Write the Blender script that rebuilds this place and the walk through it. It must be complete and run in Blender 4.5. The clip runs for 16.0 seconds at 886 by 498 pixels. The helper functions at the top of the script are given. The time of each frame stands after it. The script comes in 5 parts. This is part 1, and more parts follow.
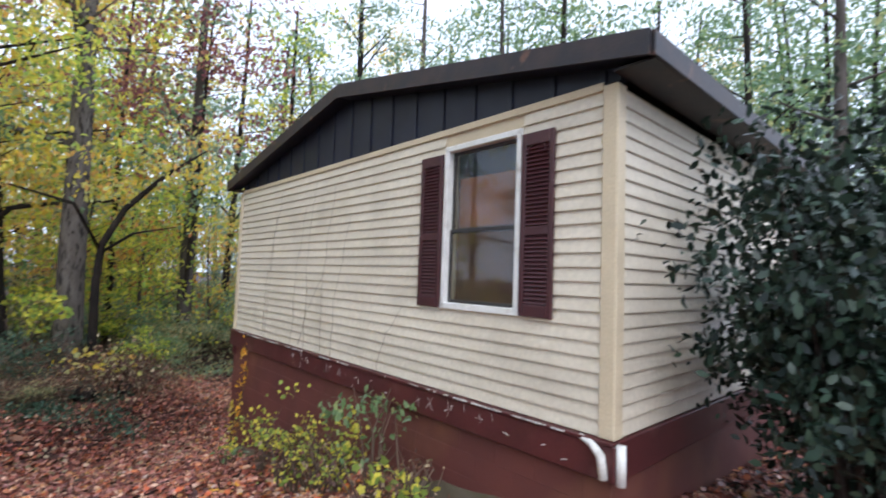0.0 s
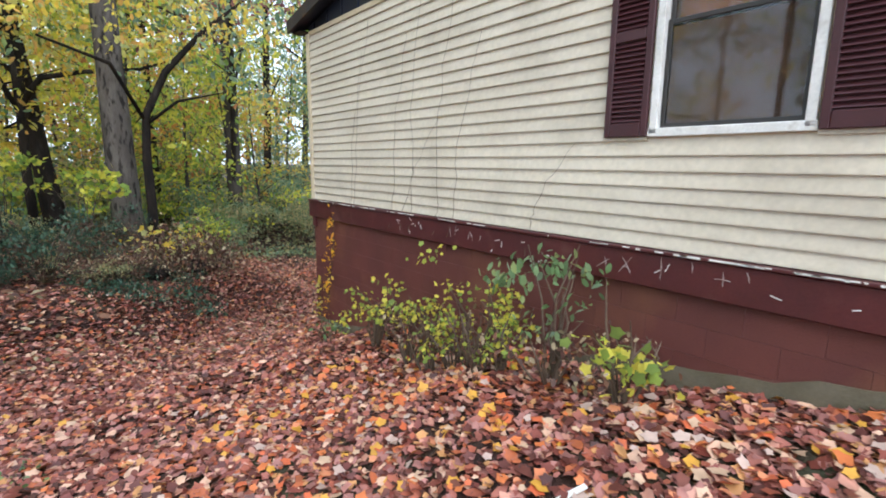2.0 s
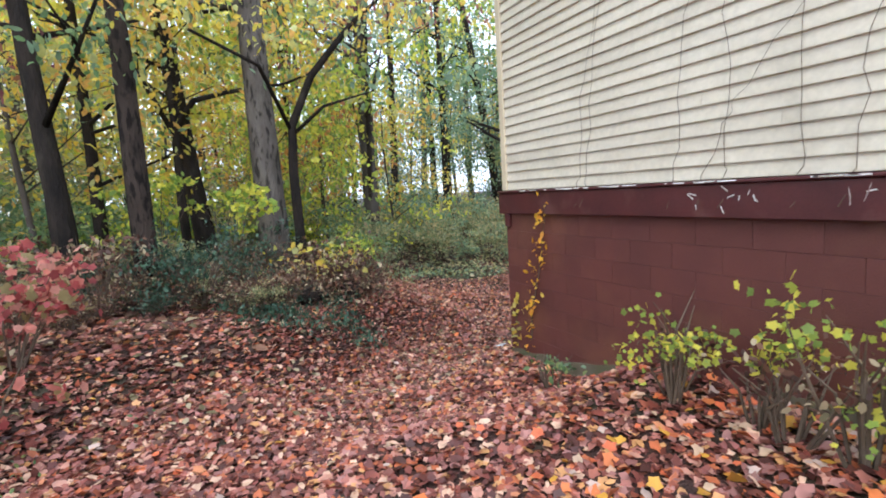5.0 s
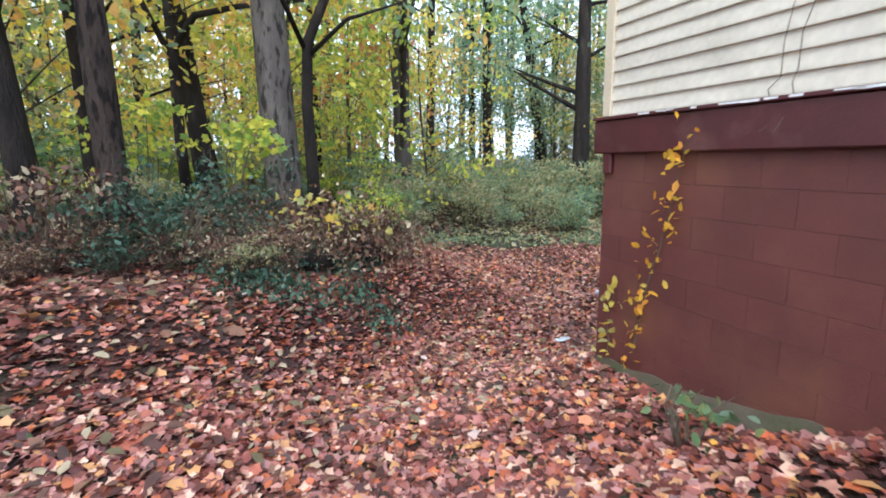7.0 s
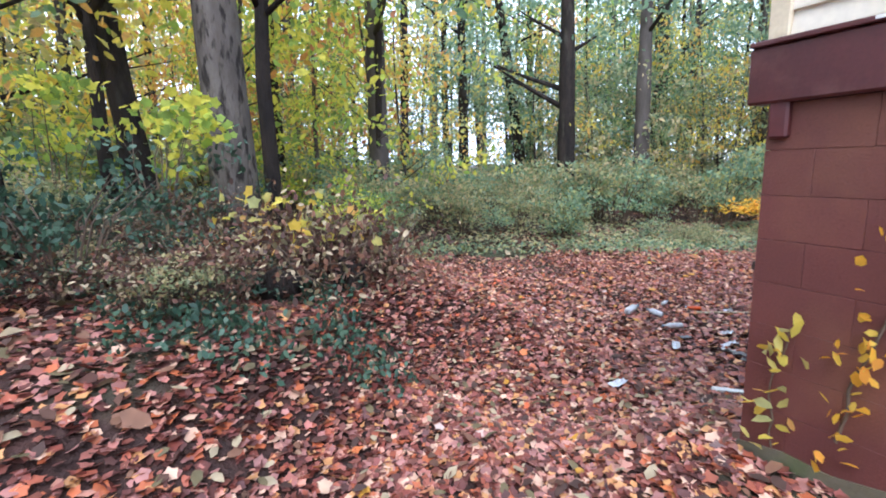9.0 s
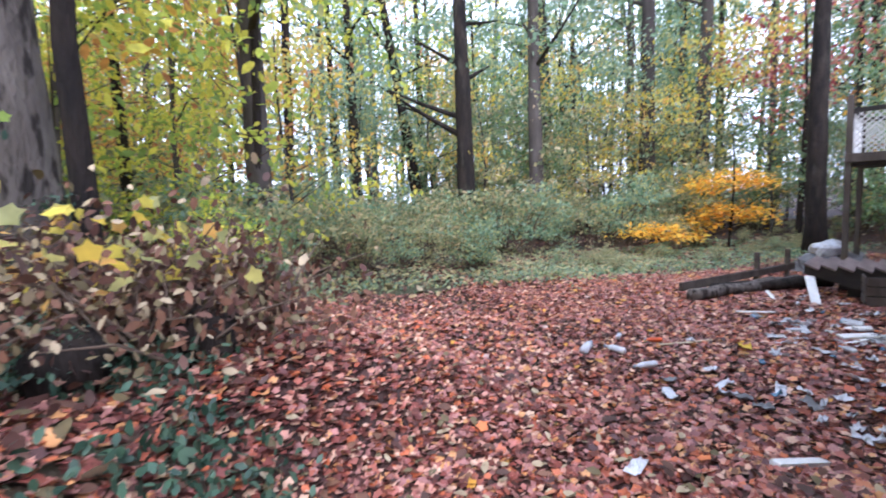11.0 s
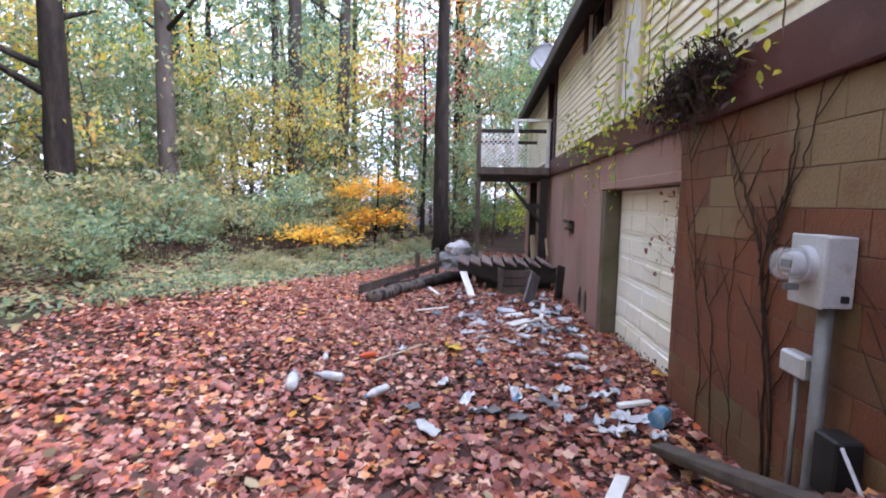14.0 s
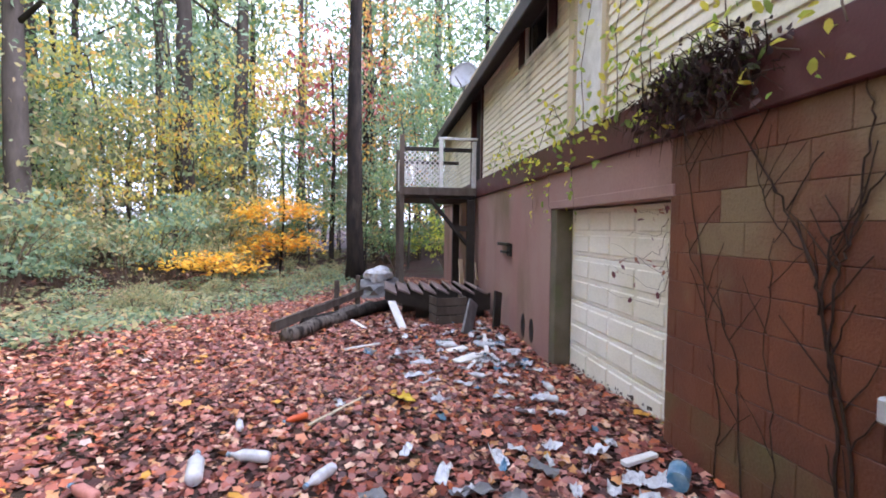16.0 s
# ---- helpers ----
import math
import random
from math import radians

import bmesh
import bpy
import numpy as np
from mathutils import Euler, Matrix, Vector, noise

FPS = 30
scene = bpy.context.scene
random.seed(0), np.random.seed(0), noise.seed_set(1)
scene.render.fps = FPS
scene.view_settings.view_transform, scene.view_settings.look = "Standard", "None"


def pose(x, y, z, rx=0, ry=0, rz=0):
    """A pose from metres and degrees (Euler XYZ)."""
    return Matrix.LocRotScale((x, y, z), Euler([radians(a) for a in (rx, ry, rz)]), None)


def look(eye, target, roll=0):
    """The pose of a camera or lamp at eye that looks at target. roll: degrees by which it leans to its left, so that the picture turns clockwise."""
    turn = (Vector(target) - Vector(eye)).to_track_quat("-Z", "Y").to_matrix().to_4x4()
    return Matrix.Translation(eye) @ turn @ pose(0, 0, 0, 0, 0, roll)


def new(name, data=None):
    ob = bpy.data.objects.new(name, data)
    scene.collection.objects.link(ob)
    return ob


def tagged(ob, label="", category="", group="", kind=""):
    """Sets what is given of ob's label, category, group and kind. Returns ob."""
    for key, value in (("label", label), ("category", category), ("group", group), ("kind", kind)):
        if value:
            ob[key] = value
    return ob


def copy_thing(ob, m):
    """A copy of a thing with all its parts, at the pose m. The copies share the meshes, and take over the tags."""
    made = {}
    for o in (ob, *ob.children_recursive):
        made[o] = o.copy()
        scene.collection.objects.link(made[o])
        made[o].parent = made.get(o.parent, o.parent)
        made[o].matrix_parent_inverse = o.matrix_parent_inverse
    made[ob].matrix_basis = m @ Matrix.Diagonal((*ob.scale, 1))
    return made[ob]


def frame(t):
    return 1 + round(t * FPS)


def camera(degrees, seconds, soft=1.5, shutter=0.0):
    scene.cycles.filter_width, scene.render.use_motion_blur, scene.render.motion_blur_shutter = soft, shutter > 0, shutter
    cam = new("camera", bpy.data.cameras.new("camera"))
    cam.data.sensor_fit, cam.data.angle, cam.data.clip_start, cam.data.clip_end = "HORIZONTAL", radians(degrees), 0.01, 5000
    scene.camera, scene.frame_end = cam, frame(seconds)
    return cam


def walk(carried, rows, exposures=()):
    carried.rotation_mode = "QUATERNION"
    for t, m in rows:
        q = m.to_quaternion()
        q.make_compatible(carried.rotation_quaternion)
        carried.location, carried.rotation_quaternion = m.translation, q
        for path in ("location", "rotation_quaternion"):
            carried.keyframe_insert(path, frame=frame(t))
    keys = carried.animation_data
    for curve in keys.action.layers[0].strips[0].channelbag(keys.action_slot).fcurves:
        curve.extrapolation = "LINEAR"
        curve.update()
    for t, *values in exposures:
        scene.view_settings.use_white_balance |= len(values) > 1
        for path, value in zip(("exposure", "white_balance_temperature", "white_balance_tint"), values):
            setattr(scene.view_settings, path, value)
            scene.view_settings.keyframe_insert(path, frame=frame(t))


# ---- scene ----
cam = camera(85.8, 16.0, soft=1.8, shutter=0.25)
PATH = [
    (0, (-2.971, -1.582, 1.012), (-1.631, -0.102, 1.13), 2.0),
    (0.5, (-3.009, -1.159, 0.842), (-1.9, 0.502, 0.751), 2.8),
    (1, (-3.094, -0.748, 0.697), (-2.007, 0.885, 0.307), -0.8),
    (1.5, (-3.059, -0.355, 0.617), (-2.009, 1.327, 0.353), -1.2),
    (2, (-3.119, 0.03, 0.54), (-1.872, 1.554, 0.189), 0.6),
    (2.5, (-3.122, 0.392, 0.418), (-1.91, 1.964, 0.177), 0.2),
    (3, (-3.271, 0.775, 0.319), (-2.279, 2.47, -0.057), -0.6),
    (3.5, (-3.256, 1.173, 0.247), (-2.293, 2.907, -0.006), -0.9),
    (4, (-3.258, 1.596, 0.172), (-2.315, 3.342, -0.079), -1.8),
    (4.5, (-3.2, 1.947, 0.115), (-2.313, 3.728, -0.087), -2.4),
    (5, (-3.185, 2.351, 0.026), (-2.295, 4.127, -0.212), -3.5),
    (5.2, (-3.175, 2.472, 0.005), (-2.324, 4.258, -0.286), -1.6),
    (7.3, (-2.501, 4.397, -0.323), (-1.759, 6.217, -0.692), -0.4),
    (7.5, (-2.48, 4.587, -0.34), (-1.746, 6.426, -0.621), 1.0),
    (8, (-2.438, 4.985, -0.38), (-1.733, 6.83, -0.696), -1.5),
    (8.2, (-2.422, 5.121, -0.393), (-1.642, 6.924, -0.77), -2.4),
    (10.3, (-1.974, 6.705, -0.735), (-0.977, 8.422, -0.978), -1.5),
    (10.5, (-1.924, 6.855, -0.762), (-0.829, 8.507, -1.031), -3.5),
    (11, (-1.744, 7.205, -0.808), (-0.465, 8.73, -1.009), -2.3),
    (11.5, (-1.508, 7.48, -0.863), (0.164, 8.559, -1.065), -2.2),
    (12, (-1.346, 7.746, -0.89), (0.513, 8.428, -1.173), -2.1),
    (12.5, (-1.145, 7.951, -0.925), (0.764, 8.485, -1.194), -0.5),
    (13, (-1.117, 8.176, -0.952), (0.824, 8.613, -1.16), -1.3),
    (13.5, (-1.014, 8.371, -1.024), (0.917, 8.789, -1.337), -0.3),
    (14, (-0.787, 8.503, -1.021), (1.185, 8.77, -1.217), 1.0),
    (14.5, (-0.65, 8.642, -0.981), (1.346, 8.758, -1.03), -1.6),
    (15, (-0.398, 8.751, -1.02), (1.599, 8.706, -1.134), -0.8),
    (15.5, (-0.129, 8.811, -1.049), (1.861, 8.679, -1.208), 1.0),
    (16, (0.01, 8.985, -1.071), (2.004, 8.851, -1.159), 0.7),
]
walk(cam, [(t, look(eye, target, roll)) for t, eye, target, roll in PATH], exposures=[(0, 0.65, 5900, 14), (1, 0.85, 6000, 10), (2, 0.95, 5900, 9), (5, 1.15, 5800, 11), (8, 1.45, 5500, 13), (11, 1.6, 5520, 24), (13, 1.7, 5600, 27), (16, 1.83, 5780, 28)])

# ---------------------------------------------------------------- world, sun, exposure
world = bpy.data.worlds.new("overcast")
scene.world = world
world.use_nodes = True
wn = world.node_tree
sky = wn.nodes.new("ShaderNodeTexSky")
sky.sky_type = "NISHITA"
sky.sun_disc = False
sky.sun_elevation = radians(48)
sky.sun_rotation = radians(200)
sky.air_density, sky.dust_density, sky.ozone_density = 1.0, 4.0, 1.0
veil = wn.nodes.new("ShaderNodeMix")
veil.data_type = "RGBA"
veil.inputs[0].default_value = 0.8
veil.inputs[7].default_value = (7.3, 8.0, 9.0, 1)
wn.links.new(sky.outputs[0], veil.inputs[6])
bg = next(n for n in wn.nodes if n.type == "BACKGROUND")
wn.links.new(veil.outputs[2], bg.inputs[0])
bg.inputs[1].default_value = 0.15
sun = new("sun", bpy.data.lights.new("sun", "SUN"))
sun.data.energy, sun.data.angle, sun.data.color = 1.0, radians(30), (1.0, 0.97, 0.93)
sun.matrix_world = look((-12, -14, 22), (0, 4, 0))

# ---------------------------------------------------------------- materials


def mat(name, col_a, col_b, rough=0.7, scale=6.0, metal=0.0, bump=0.2, fine=60.0, stretch=(1, 1, 1), col_c=None, c_scale=1.2,
        c_lo=0.55, c_hi=0.7, per_object=0.0, per_island=0.0, space="Object", spec=0.4, translucent=0.0):
    """Two colours mixed by broad noise, a third in blotches, fine grain and relief."""
    m = bpy.data.materials.new(name)
    m.use_nodes = True
    t = m.node_tree
    n, l = t.nodes, t.links
    b = n["Principled BSDF"]
    b.inputs["Roughness"].default_value, b.inputs["Metallic"].default_value = rough, metal
    b.inputs["Specular IOR Level"].default_value = spec
    tc = n.new("ShaderNodeTexCoord")
    mp = n.new("ShaderNodeMapping")
    mp.inputs["Scale"].default_value = stretch
    if space == "World":
        geo = n.new("ShaderNodeNewGeometry")
        l.new(geo.outputs["Position"], mp.inputs[0])
    else:
        l.new(tc.outputs["Object"], mp.inputs[0])
    broad = n.new("ShaderNodeTexNoise")
    broad.inputs["Scale"].default_value, broad.inputs["Detail"].default_value = scale, 5
    l.new(mp.outputs[0], broad.inputs["Vector"])
    ramp = n.new("ShaderNodeMapRange")
    ramp.inputs[1].default_value, ramp.inputs[2].default_value = 0.35, 0.65
    l.new(broad.outputs[0], ramp.inputs[0])
    mix = n.new("ShaderNodeMix")
    mix.data_type = "RGBA"
    mix.inputs[6].default_value, mix.inputs[7].default_value = (*col_a, 1), (*col_b, 1)
    l.new(ramp.outputs[0], mix.inputs[0])
    out = mix.outputs[2]
    if col_c:
        blot = n.new("ShaderNodeTexNoise")
        blot.inputs["Scale"].default_value, blot.inputs["Detail"].default_value = c_scale, 6
        l.new(mp.outputs[0], blot.inputs["Vector"])
        cr = n.new("ShaderNodeMapRange")
        cr.inputs[1].default_value, cr.inputs[2].default_value = c_lo, c_hi
        l.new(blot.outputs[0], cr.inputs[0])
        mc = n.new("ShaderNodeMix")
        mc.data_type = "RGBA"
        mc.inputs[7].default_value = (*col_c, 1)
        l.new(out, mc.inputs[6])
        l.new(cr.outputs[0], mc.inputs[0])
        out = mc.outputs[2]
    grain = n.new("ShaderNodeTexNoise")
    grain.inputs["Scale"].default_value, grain.inputs["Detail"].default_value = fine, 3
    l.new(mp.outputs[0], grain.inputs["Vector"])
    hs = n.new("ShaderNodeHueSaturation")
    gr = n.new("ShaderNodeMapRange")
    gr.inputs[3].default_value, gr.inputs[4].default_value = 0.82, 1.18
    l.new(grain.outputs[0], gr.inputs[0])
    val = gr.outputs[0]
    for amount, kind in ((per_object, "o"), (per_island, "i")):
        if amount:
            src = n.new("ShaderNodeObjectInfo").outputs["Random"] if kind == "o" else n.new("ShaderNodeNewGeometry").outputs["Random Per Island"]
            rr = n.new("ShaderNodeMapRange")
            rr.inputs[3].default_value, rr.inputs[4].default_value = 1 - amount, 1 + amount
            l.new(src, rr.inputs[0])
            mu = n.new("ShaderNodeMath")
            mu.operation = "MULTIPLY"
            l.new(val, mu.inputs[0]), l.new(rr.outputs[0], mu.inputs[1])
            val = mu.outputs[0]
    l.new(val, hs.inputs["Value"])
    l.new(out, hs.inputs["Color"])
    l.new(hs.outputs[0], b.inputs["Base Color"])
    if bump:
        bp = n.new("ShaderNodeBump")
        bp.inputs["Strength"].default_value, bp.inputs["Distance"].default_value = bump, 0.04 if bump > 0.8 else 0.01
        l.new(grain.outputs[0], bp.inputs["Height"])
        l.new(bp.outputs[0], b.inputs["Normal"])
    return m


def leaf_mat(name, colours, rough=0.55, glow=0.55, spread=0.25, gain=1.75):
    """Leaves: each takes one of the colours at random, and lets some light through."""
    m = bpy.data.materials.new(name)
    m.use_nodes = True
    t = m.node_tree
    n, l = t.nodes, t.links
    b = n["Principled BSDF"]
    b.inputs["Roughness"].default_value = rough
    b.inputs["Specular IOR Level"].default_value = 0.3
    geo = n.new("ShaderNodeNewGeometry")
    ramp = n.new("ShaderNodeValToRGB")
    ramp.color_ramp.interpolation = "CONSTANT"
    while len(ramp.color_ramp.elements) < len(colours):
        ramp.color_ramp.elements.new(0.5)
    for i, c in enumerate(colours):
        ramp.color_ramp.elements[i].position = i / len(colours)
        ramp.color_ramp.elements[i].color = (*[min(0.85, v * gain) for v in c], 1)
    l.new(geo.outputs["Random Per Island"], ramp.inputs[0])
    no = n.new("ShaderNodeTexNoise")
    no.inputs["Scale"].default_value = 9
    l.new(geo.outputs["Position"], no.inputs["Vector"])
    mr = n.new("ShaderNodeMapRange")
    mr.inputs[1].default_value, mr.inputs[2].default_value = 0.25, 0.75
    mr.inputs[3].default_value, mr.inputs[4].default_value = 1 - spread, 1 + spread
    l.new(no.outputs[0], mr.inputs[0])
    hs = n.new("ShaderNodeHueSaturation")
    l.new(mr.outputs[0], hs.inputs["Value"])
    l.new(ramp.outputs[0], hs.inputs["Color"])
    l.new(hs.outputs[0], b.inputs["Base Color"])
    if glow:
        tr = n.new("ShaderNodeBsdfTranslucent")
        l.new(hs.outputs[0], tr.inputs[0])
        ms = n.new("ShaderNodeMixShader")
        ms.inputs[0].default_value = glow
        l.new(b.outputs[0], ms.inputs[1]), l.new(tr.outputs[0], ms.inputs[2])
        l.new(ms.outputs[0], n["Material Output"].inputs[0])
    return m


M_CREAM = mat("cream_siding", (0.6, 0.545, 0.435), (0.55, 0.495, 0.39), 0.45, 1.2, bump=0.03, fine=25, col_c=(0.4, 0.36, 0.28), c_scale=1.6, c_lo=0.55, c_hi=0.9, per_object=0.05, space="World")
M_CREAM_OLD = mat("mildewed_siding", (0.8, 0.76, 0.61), (0.74, 0.7, 0.54), 0.55, 1.2, bump=0.1, fine=35, col_c=(0.3, 0.29, 0.2), c_scale=1.3, c_lo=0.58, c_hi=0.78, per_object=0.06, space="World")
M_TRIM = mat("cream_trim", (0.6, 0.51, 0.35), (0.53, 0.45, 0.31), 0.5, 3, bump=0.05)
M_WHITE = mat("white_paint", (0.78, 0.78, 0.75), (0.66, 0.66, 0.62), 0.5, 8, bump=0.1, col_c=(0.4, 0.37, 0.32), c_scale=5, c_lo=0.6, c_hi=0.75)
M_SCUFF = mat("scuffed_pale_paint", (0.45, 0.4, 0.38), (0.2, 0.13, 0.12), 0.6, 30, bump=0.1)
M_MAROON = mat("maroon_paint", (0.085, 0.02, 0.02), (0.062, 0.016, 0.017), 0.42, 2.5, bump=0.12, col_c=(0.12, 0.05, 0.045), c_scale=3, c_lo=0.58, c_hi=0.75, space="World")
M_SHUTTER = mat("shutter_plastic", (0.06, 0.017, 0.02), (0.045, 0.013, 0.016), 0.38, 4, bump=0.03)
M_BLOCK = mat("painted_block", (0.12, 0.037, 0.03), (0.095, 0.03, 0.026), 0.6, 1.8, bump=0.35, fine=90, col_c=(0.17, 0.07, 0.04), c_scale=1.1, c_lo=0.5, c_hi=0.72, per_object=0.06, space="World")
RED_A, RED_B = (0.18, 0.066, 0.034), (0.12, 0.046, 0.028)
M_BLOCK_BACK = mat("peeling_painted_block", RED_A, RED_B, 0.42, 2.4, bump=0.5, fine=70, col_c=(0.21, 0.155, 0.09), c_scale=1.5, c_lo=0.58, c_hi=0.76, per_object=0.07, space="World")
M_BLOCK_BARE = mat("bare_stained_block", RED_A, RED_B, 0.6, 2.4, bump=0.6, fine=60, col_c=(0.21, 0.15, 0.082), c_scale=1.5, c_lo=0.36, c_hi=0.56, per_object=0.07, space="World")
M_BLOCK_MOSS = mat("mossy_painted_block", RED_A, RED_B, 0.6, 2.4, bump=0.6, fine=60, col_c=(0.12, 0.1, 0.045), c_scale=1.5, c_lo=0.4, c_hi=0.62, per_object=0.07, space="World")
M_STUCCO = mat("faded_plaster", (0.3, 0.165, 0.145), (0.33, 0.22, 0.19), 0.75, 1.2, bump=0.3, fine=70, col_c=(0.15, 0.11, 0.06), c_scale=0.9, c_lo=0.5, c_hi=0.75, stretch=(1, 1, 0.5), space="World")
M_FOOTING = mat("bare_concrete", (0.15, 0.13, 0.09), (0.1, 0.088, 0.055), 0.85, 3, bump=0.4, col_c=(0.1, 0.11, 0.05), c_scale=2.5)
M_MORTAR = mat("mortar", (0.085, 0.03, 0.025), (0.1, 0.04, 0.03), 0.85, 6, bump=0.3)
M_ROOF = mat("asphalt_shingle", (0.03, 0.028, 0.03), (0.05, 0.045, 0.045), 0.9, 4, bump=0.5, fine=120)
M_FASCIA = mat("weathered_dark_fascia", (0.02, 0.018, 0.022), (0.04, 0.026, 0.024), 0.5, 5, bump=0.15, col_c=(0.12, 0.06, 0.04), c_scale=4, c_lo=0.62, c_hi=0.7)
M_GABLE = mat("dark_gable_panel", (0.009, 0.011, 0.024), (0.014, 0.017, 0.033), 0.45, 3, bump=0.1)
M_BARK = mat("grey_bark", (0.16, 0.14, 0.122), (0.095, 0.082, 0.072), 0.95, 5, spec=0.12, bump=0.95, fine=30, stretch=(1, 1, 0.3), col_c=(0.035, 0.03, 0.027), c_scale=12, c_lo=0.52, c_hi=0.62)
M_BARK_DARK = mat("wet_dark_bark", (0.016, 0.014, 0.013), (0.036, 0.028, 0.023), 0.9, 5, spec=0.12, bump=0.95, fine=30, stretch=(1, 1, 0.3), col_c=(0.06, 0.055, 0.042), c_scale=3, c_lo=0.58, c_hi=0.72)
M_BARK_BROWN = mat("ridged_brown_bark", (0.06, 0.045, 0.036), (0.034, 0.026, 0.022), 0.95, 5, spec=0.12, bump=0.95, fine=30, stretch=(1, 1, 0.3), col_c=(0.014, 0.011, 0.01), c_scale=12, c_lo=0.5, c_hi=0.6)
M_BARK_FAR = mat("brown_bark", (0.06, 0.051, 0.045), (0.1, 0.087, 0.077), 0.95, 3, spec=0.12, bump=0.6, fine=18, stretch=(1, 1, 0.3), per_object=0.35)
M_VINE = mat("dark_vine_bark", (0.03, 0.02, 0.016), (0.06, 0.042, 0.033), 0.9, 12, spec=0.15, bump=0.4)
M_TWIG = mat("twig", (0.09, 0.065, 0.045), (0.14, 0.1, 0.07), 0.85, 8, bump=0.3)
M_OLD_WOOD = mat("weathered_deck_wood", (0.12, 0.1, 0.08), (0.07, 0.055, 0.045), 0.85, 6, bump=0.4, stretch=(1, 1, 0.3), per_object=0.15)
M_TREAD = mat("worn_tread_wood", (0.26, 0.2, 0.18), (0.17, 0.13, 0.115), 0.8, 6, bump=0.4, stretch=(0.3, 1, 1), per_object=0.15)
# near-black wood; under the stairs its colour holds the shade
M_BLACK_WOOD = mat("black_wood_and_shade", (0.018, 0.015, 0.013), (0.03, 0.025, 0.02), 0.7, 6, bump=0.4)
M_METAL = mat("grey_painted_metal", (0.55, 0.57, 0.59), (0.47, 0.49, 0.51), 0.42, 5, metal=0.2, bump=0.04, col_c=(0.25, 0.22, 0.18), c_scale=7, c_lo=0.62, c_hi=0.75)
M_PIPE = mat("galvanised_pipe", (0.22, 0.22, 0.22), (0.16, 0.16, 0.155), 0.5, 6, metal=0.4, bump=0.05)
M_BLACK = mat("black_plastic", (0.012, 0.012, 0.013), (0.02, 0.02, 0.02), 0.5, 6, bump=0.05)
M_DOOR = mat("white_garage_door", (0.86, 0.85, 0.77), (0.82, 0.81, 0.7), 0.45, 1.5, bump=0.08, col_c=(0.5, 0.5, 0.28), c_scale=1.3, c_lo=0.58, c_hi=0.85, space="World")
M_CARD = mat("brown_cardboard", (0.22, 0.115, 0.065), (0.15, 0.085, 0.055), 0.8, 3, bump=0.1)
M_CARD_NEW = mat("orange_cardboard", (0.42, 0.17, 0.08), (0.34, 0.14, 0.07), 0.8, 3, bump=0.1)
# near-black: the unlit rooms' shade as a colour, also used on the back door leaf
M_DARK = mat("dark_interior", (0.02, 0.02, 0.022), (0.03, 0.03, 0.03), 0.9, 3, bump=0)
M_SASH = mat("dark_bronze_sash", (0.03, 0.028, 0.027), (0.04, 0.036, 0.033), 0.45, 5, bump=0.03)
M_LITTER_W = mat("dirty_white_plastic", (0.62, 0.64, 0.67), (0.42, 0.43, 0.45), 0.4, 10, bump=0.1, col_c=(0.35, 0.3, 0.25), c_scale=9)
M_LITTER_B = mat("blue_plastic", (0.06, 0.2, 0.34), (0.3, 0.42, 0.5), 0.4, 10, bump=0.05)
M_LITTER_G = mat("grey_board", (0.2, 0.2, 0.2), (0.13, 0.13, 0.13), 0.7, 8, bump=0.2)
M_LITTER_P = mat("faded_pink_plastic", (0.5, 0.22, 0.18), (0.42, 0.17, 0.14), 0.5, 10, bump=0.1)
M_LITTER_Y = mat("yellow_plastic", (0.6, 0.42, 0.03), (0.5, 0.33, 0.03), 0.5, 10, bump=0.1)
M_LITTER_O = mat("orange_plastic", (0.7, 0.12, 0.03), (0.6, 0.1, 0.03), 0.4, 10, bump=0.05)
M_SOIL = mat("leaf_mould", (0.06, 0.026, 0.019), (0.035, 0.018, 0.014), 0.9, 5, bump=0.9, fine=32, col_c=(0.05, 0.055, 0.025), c_scale=0.55, c_lo=0.5, c_hi=0.68)

clear_cover = bpy.data.materials.new("clear_plastic")
clear_cover.use_nodes = True
cb = clear_cover.node_tree.nodes["Principled BSDF"]
cb.inputs["Base Color"].default_value = (0.75, 0.78, 0.8, 1)
cb.inputs["Roughness"].default_value, cb.inputs["Alpha"].default_value = 0.06, 0.22

glass = bpy.data.materials.new("window_glass")
glass.use_nodes = True
gb = glass.node_tree.nodes["Principled BSDF"]
gb.inputs["Roughness"].default_value, gb.inputs["Transmission Weight"].default_value = 0.03, 1.0
gb.inputs["Base Color"].default_value = (0.6, 0.63, 0.64, 1)
gb.inputs["IOR"].default_value = 1.45

L_FLOOR = leaf_mat("fallen_leaves", [(0.15, 0.042, 0.03), (0.26, 0.098, 0.075), (0.085, 0.026, 0.02), (0.37, 0.18, 0.13), (0.33, 0.095, 0.04), (0.22, 0.1, 0.085), (0.09, 0.033, 0.028), (0.46, 0.29, 0.2), (0.28, 0.13, 0.11), (0.16, 0.05, 0.04), (0.13, 0.045, 0.032), (0.25, 0.075, 0.045), (0.055, 0.022, 0.018), (0.4, 0.2, 0.08)], 0.36, 0.08, spread=0.35, gain=1.42)
L_FLOOR_BRIGHT = leaf_mat("bright_fallen_leaves", [(0.5, 0.26, 0.04), (0.5, 0.15, 0.05), (0.44, 0.3, 0.2), (0.5, 0.2, 0.1), (0.42, 0.31, 0.26), (0.5, 0.12, 0.05)], 0.4, 0.08, gain=1.25)
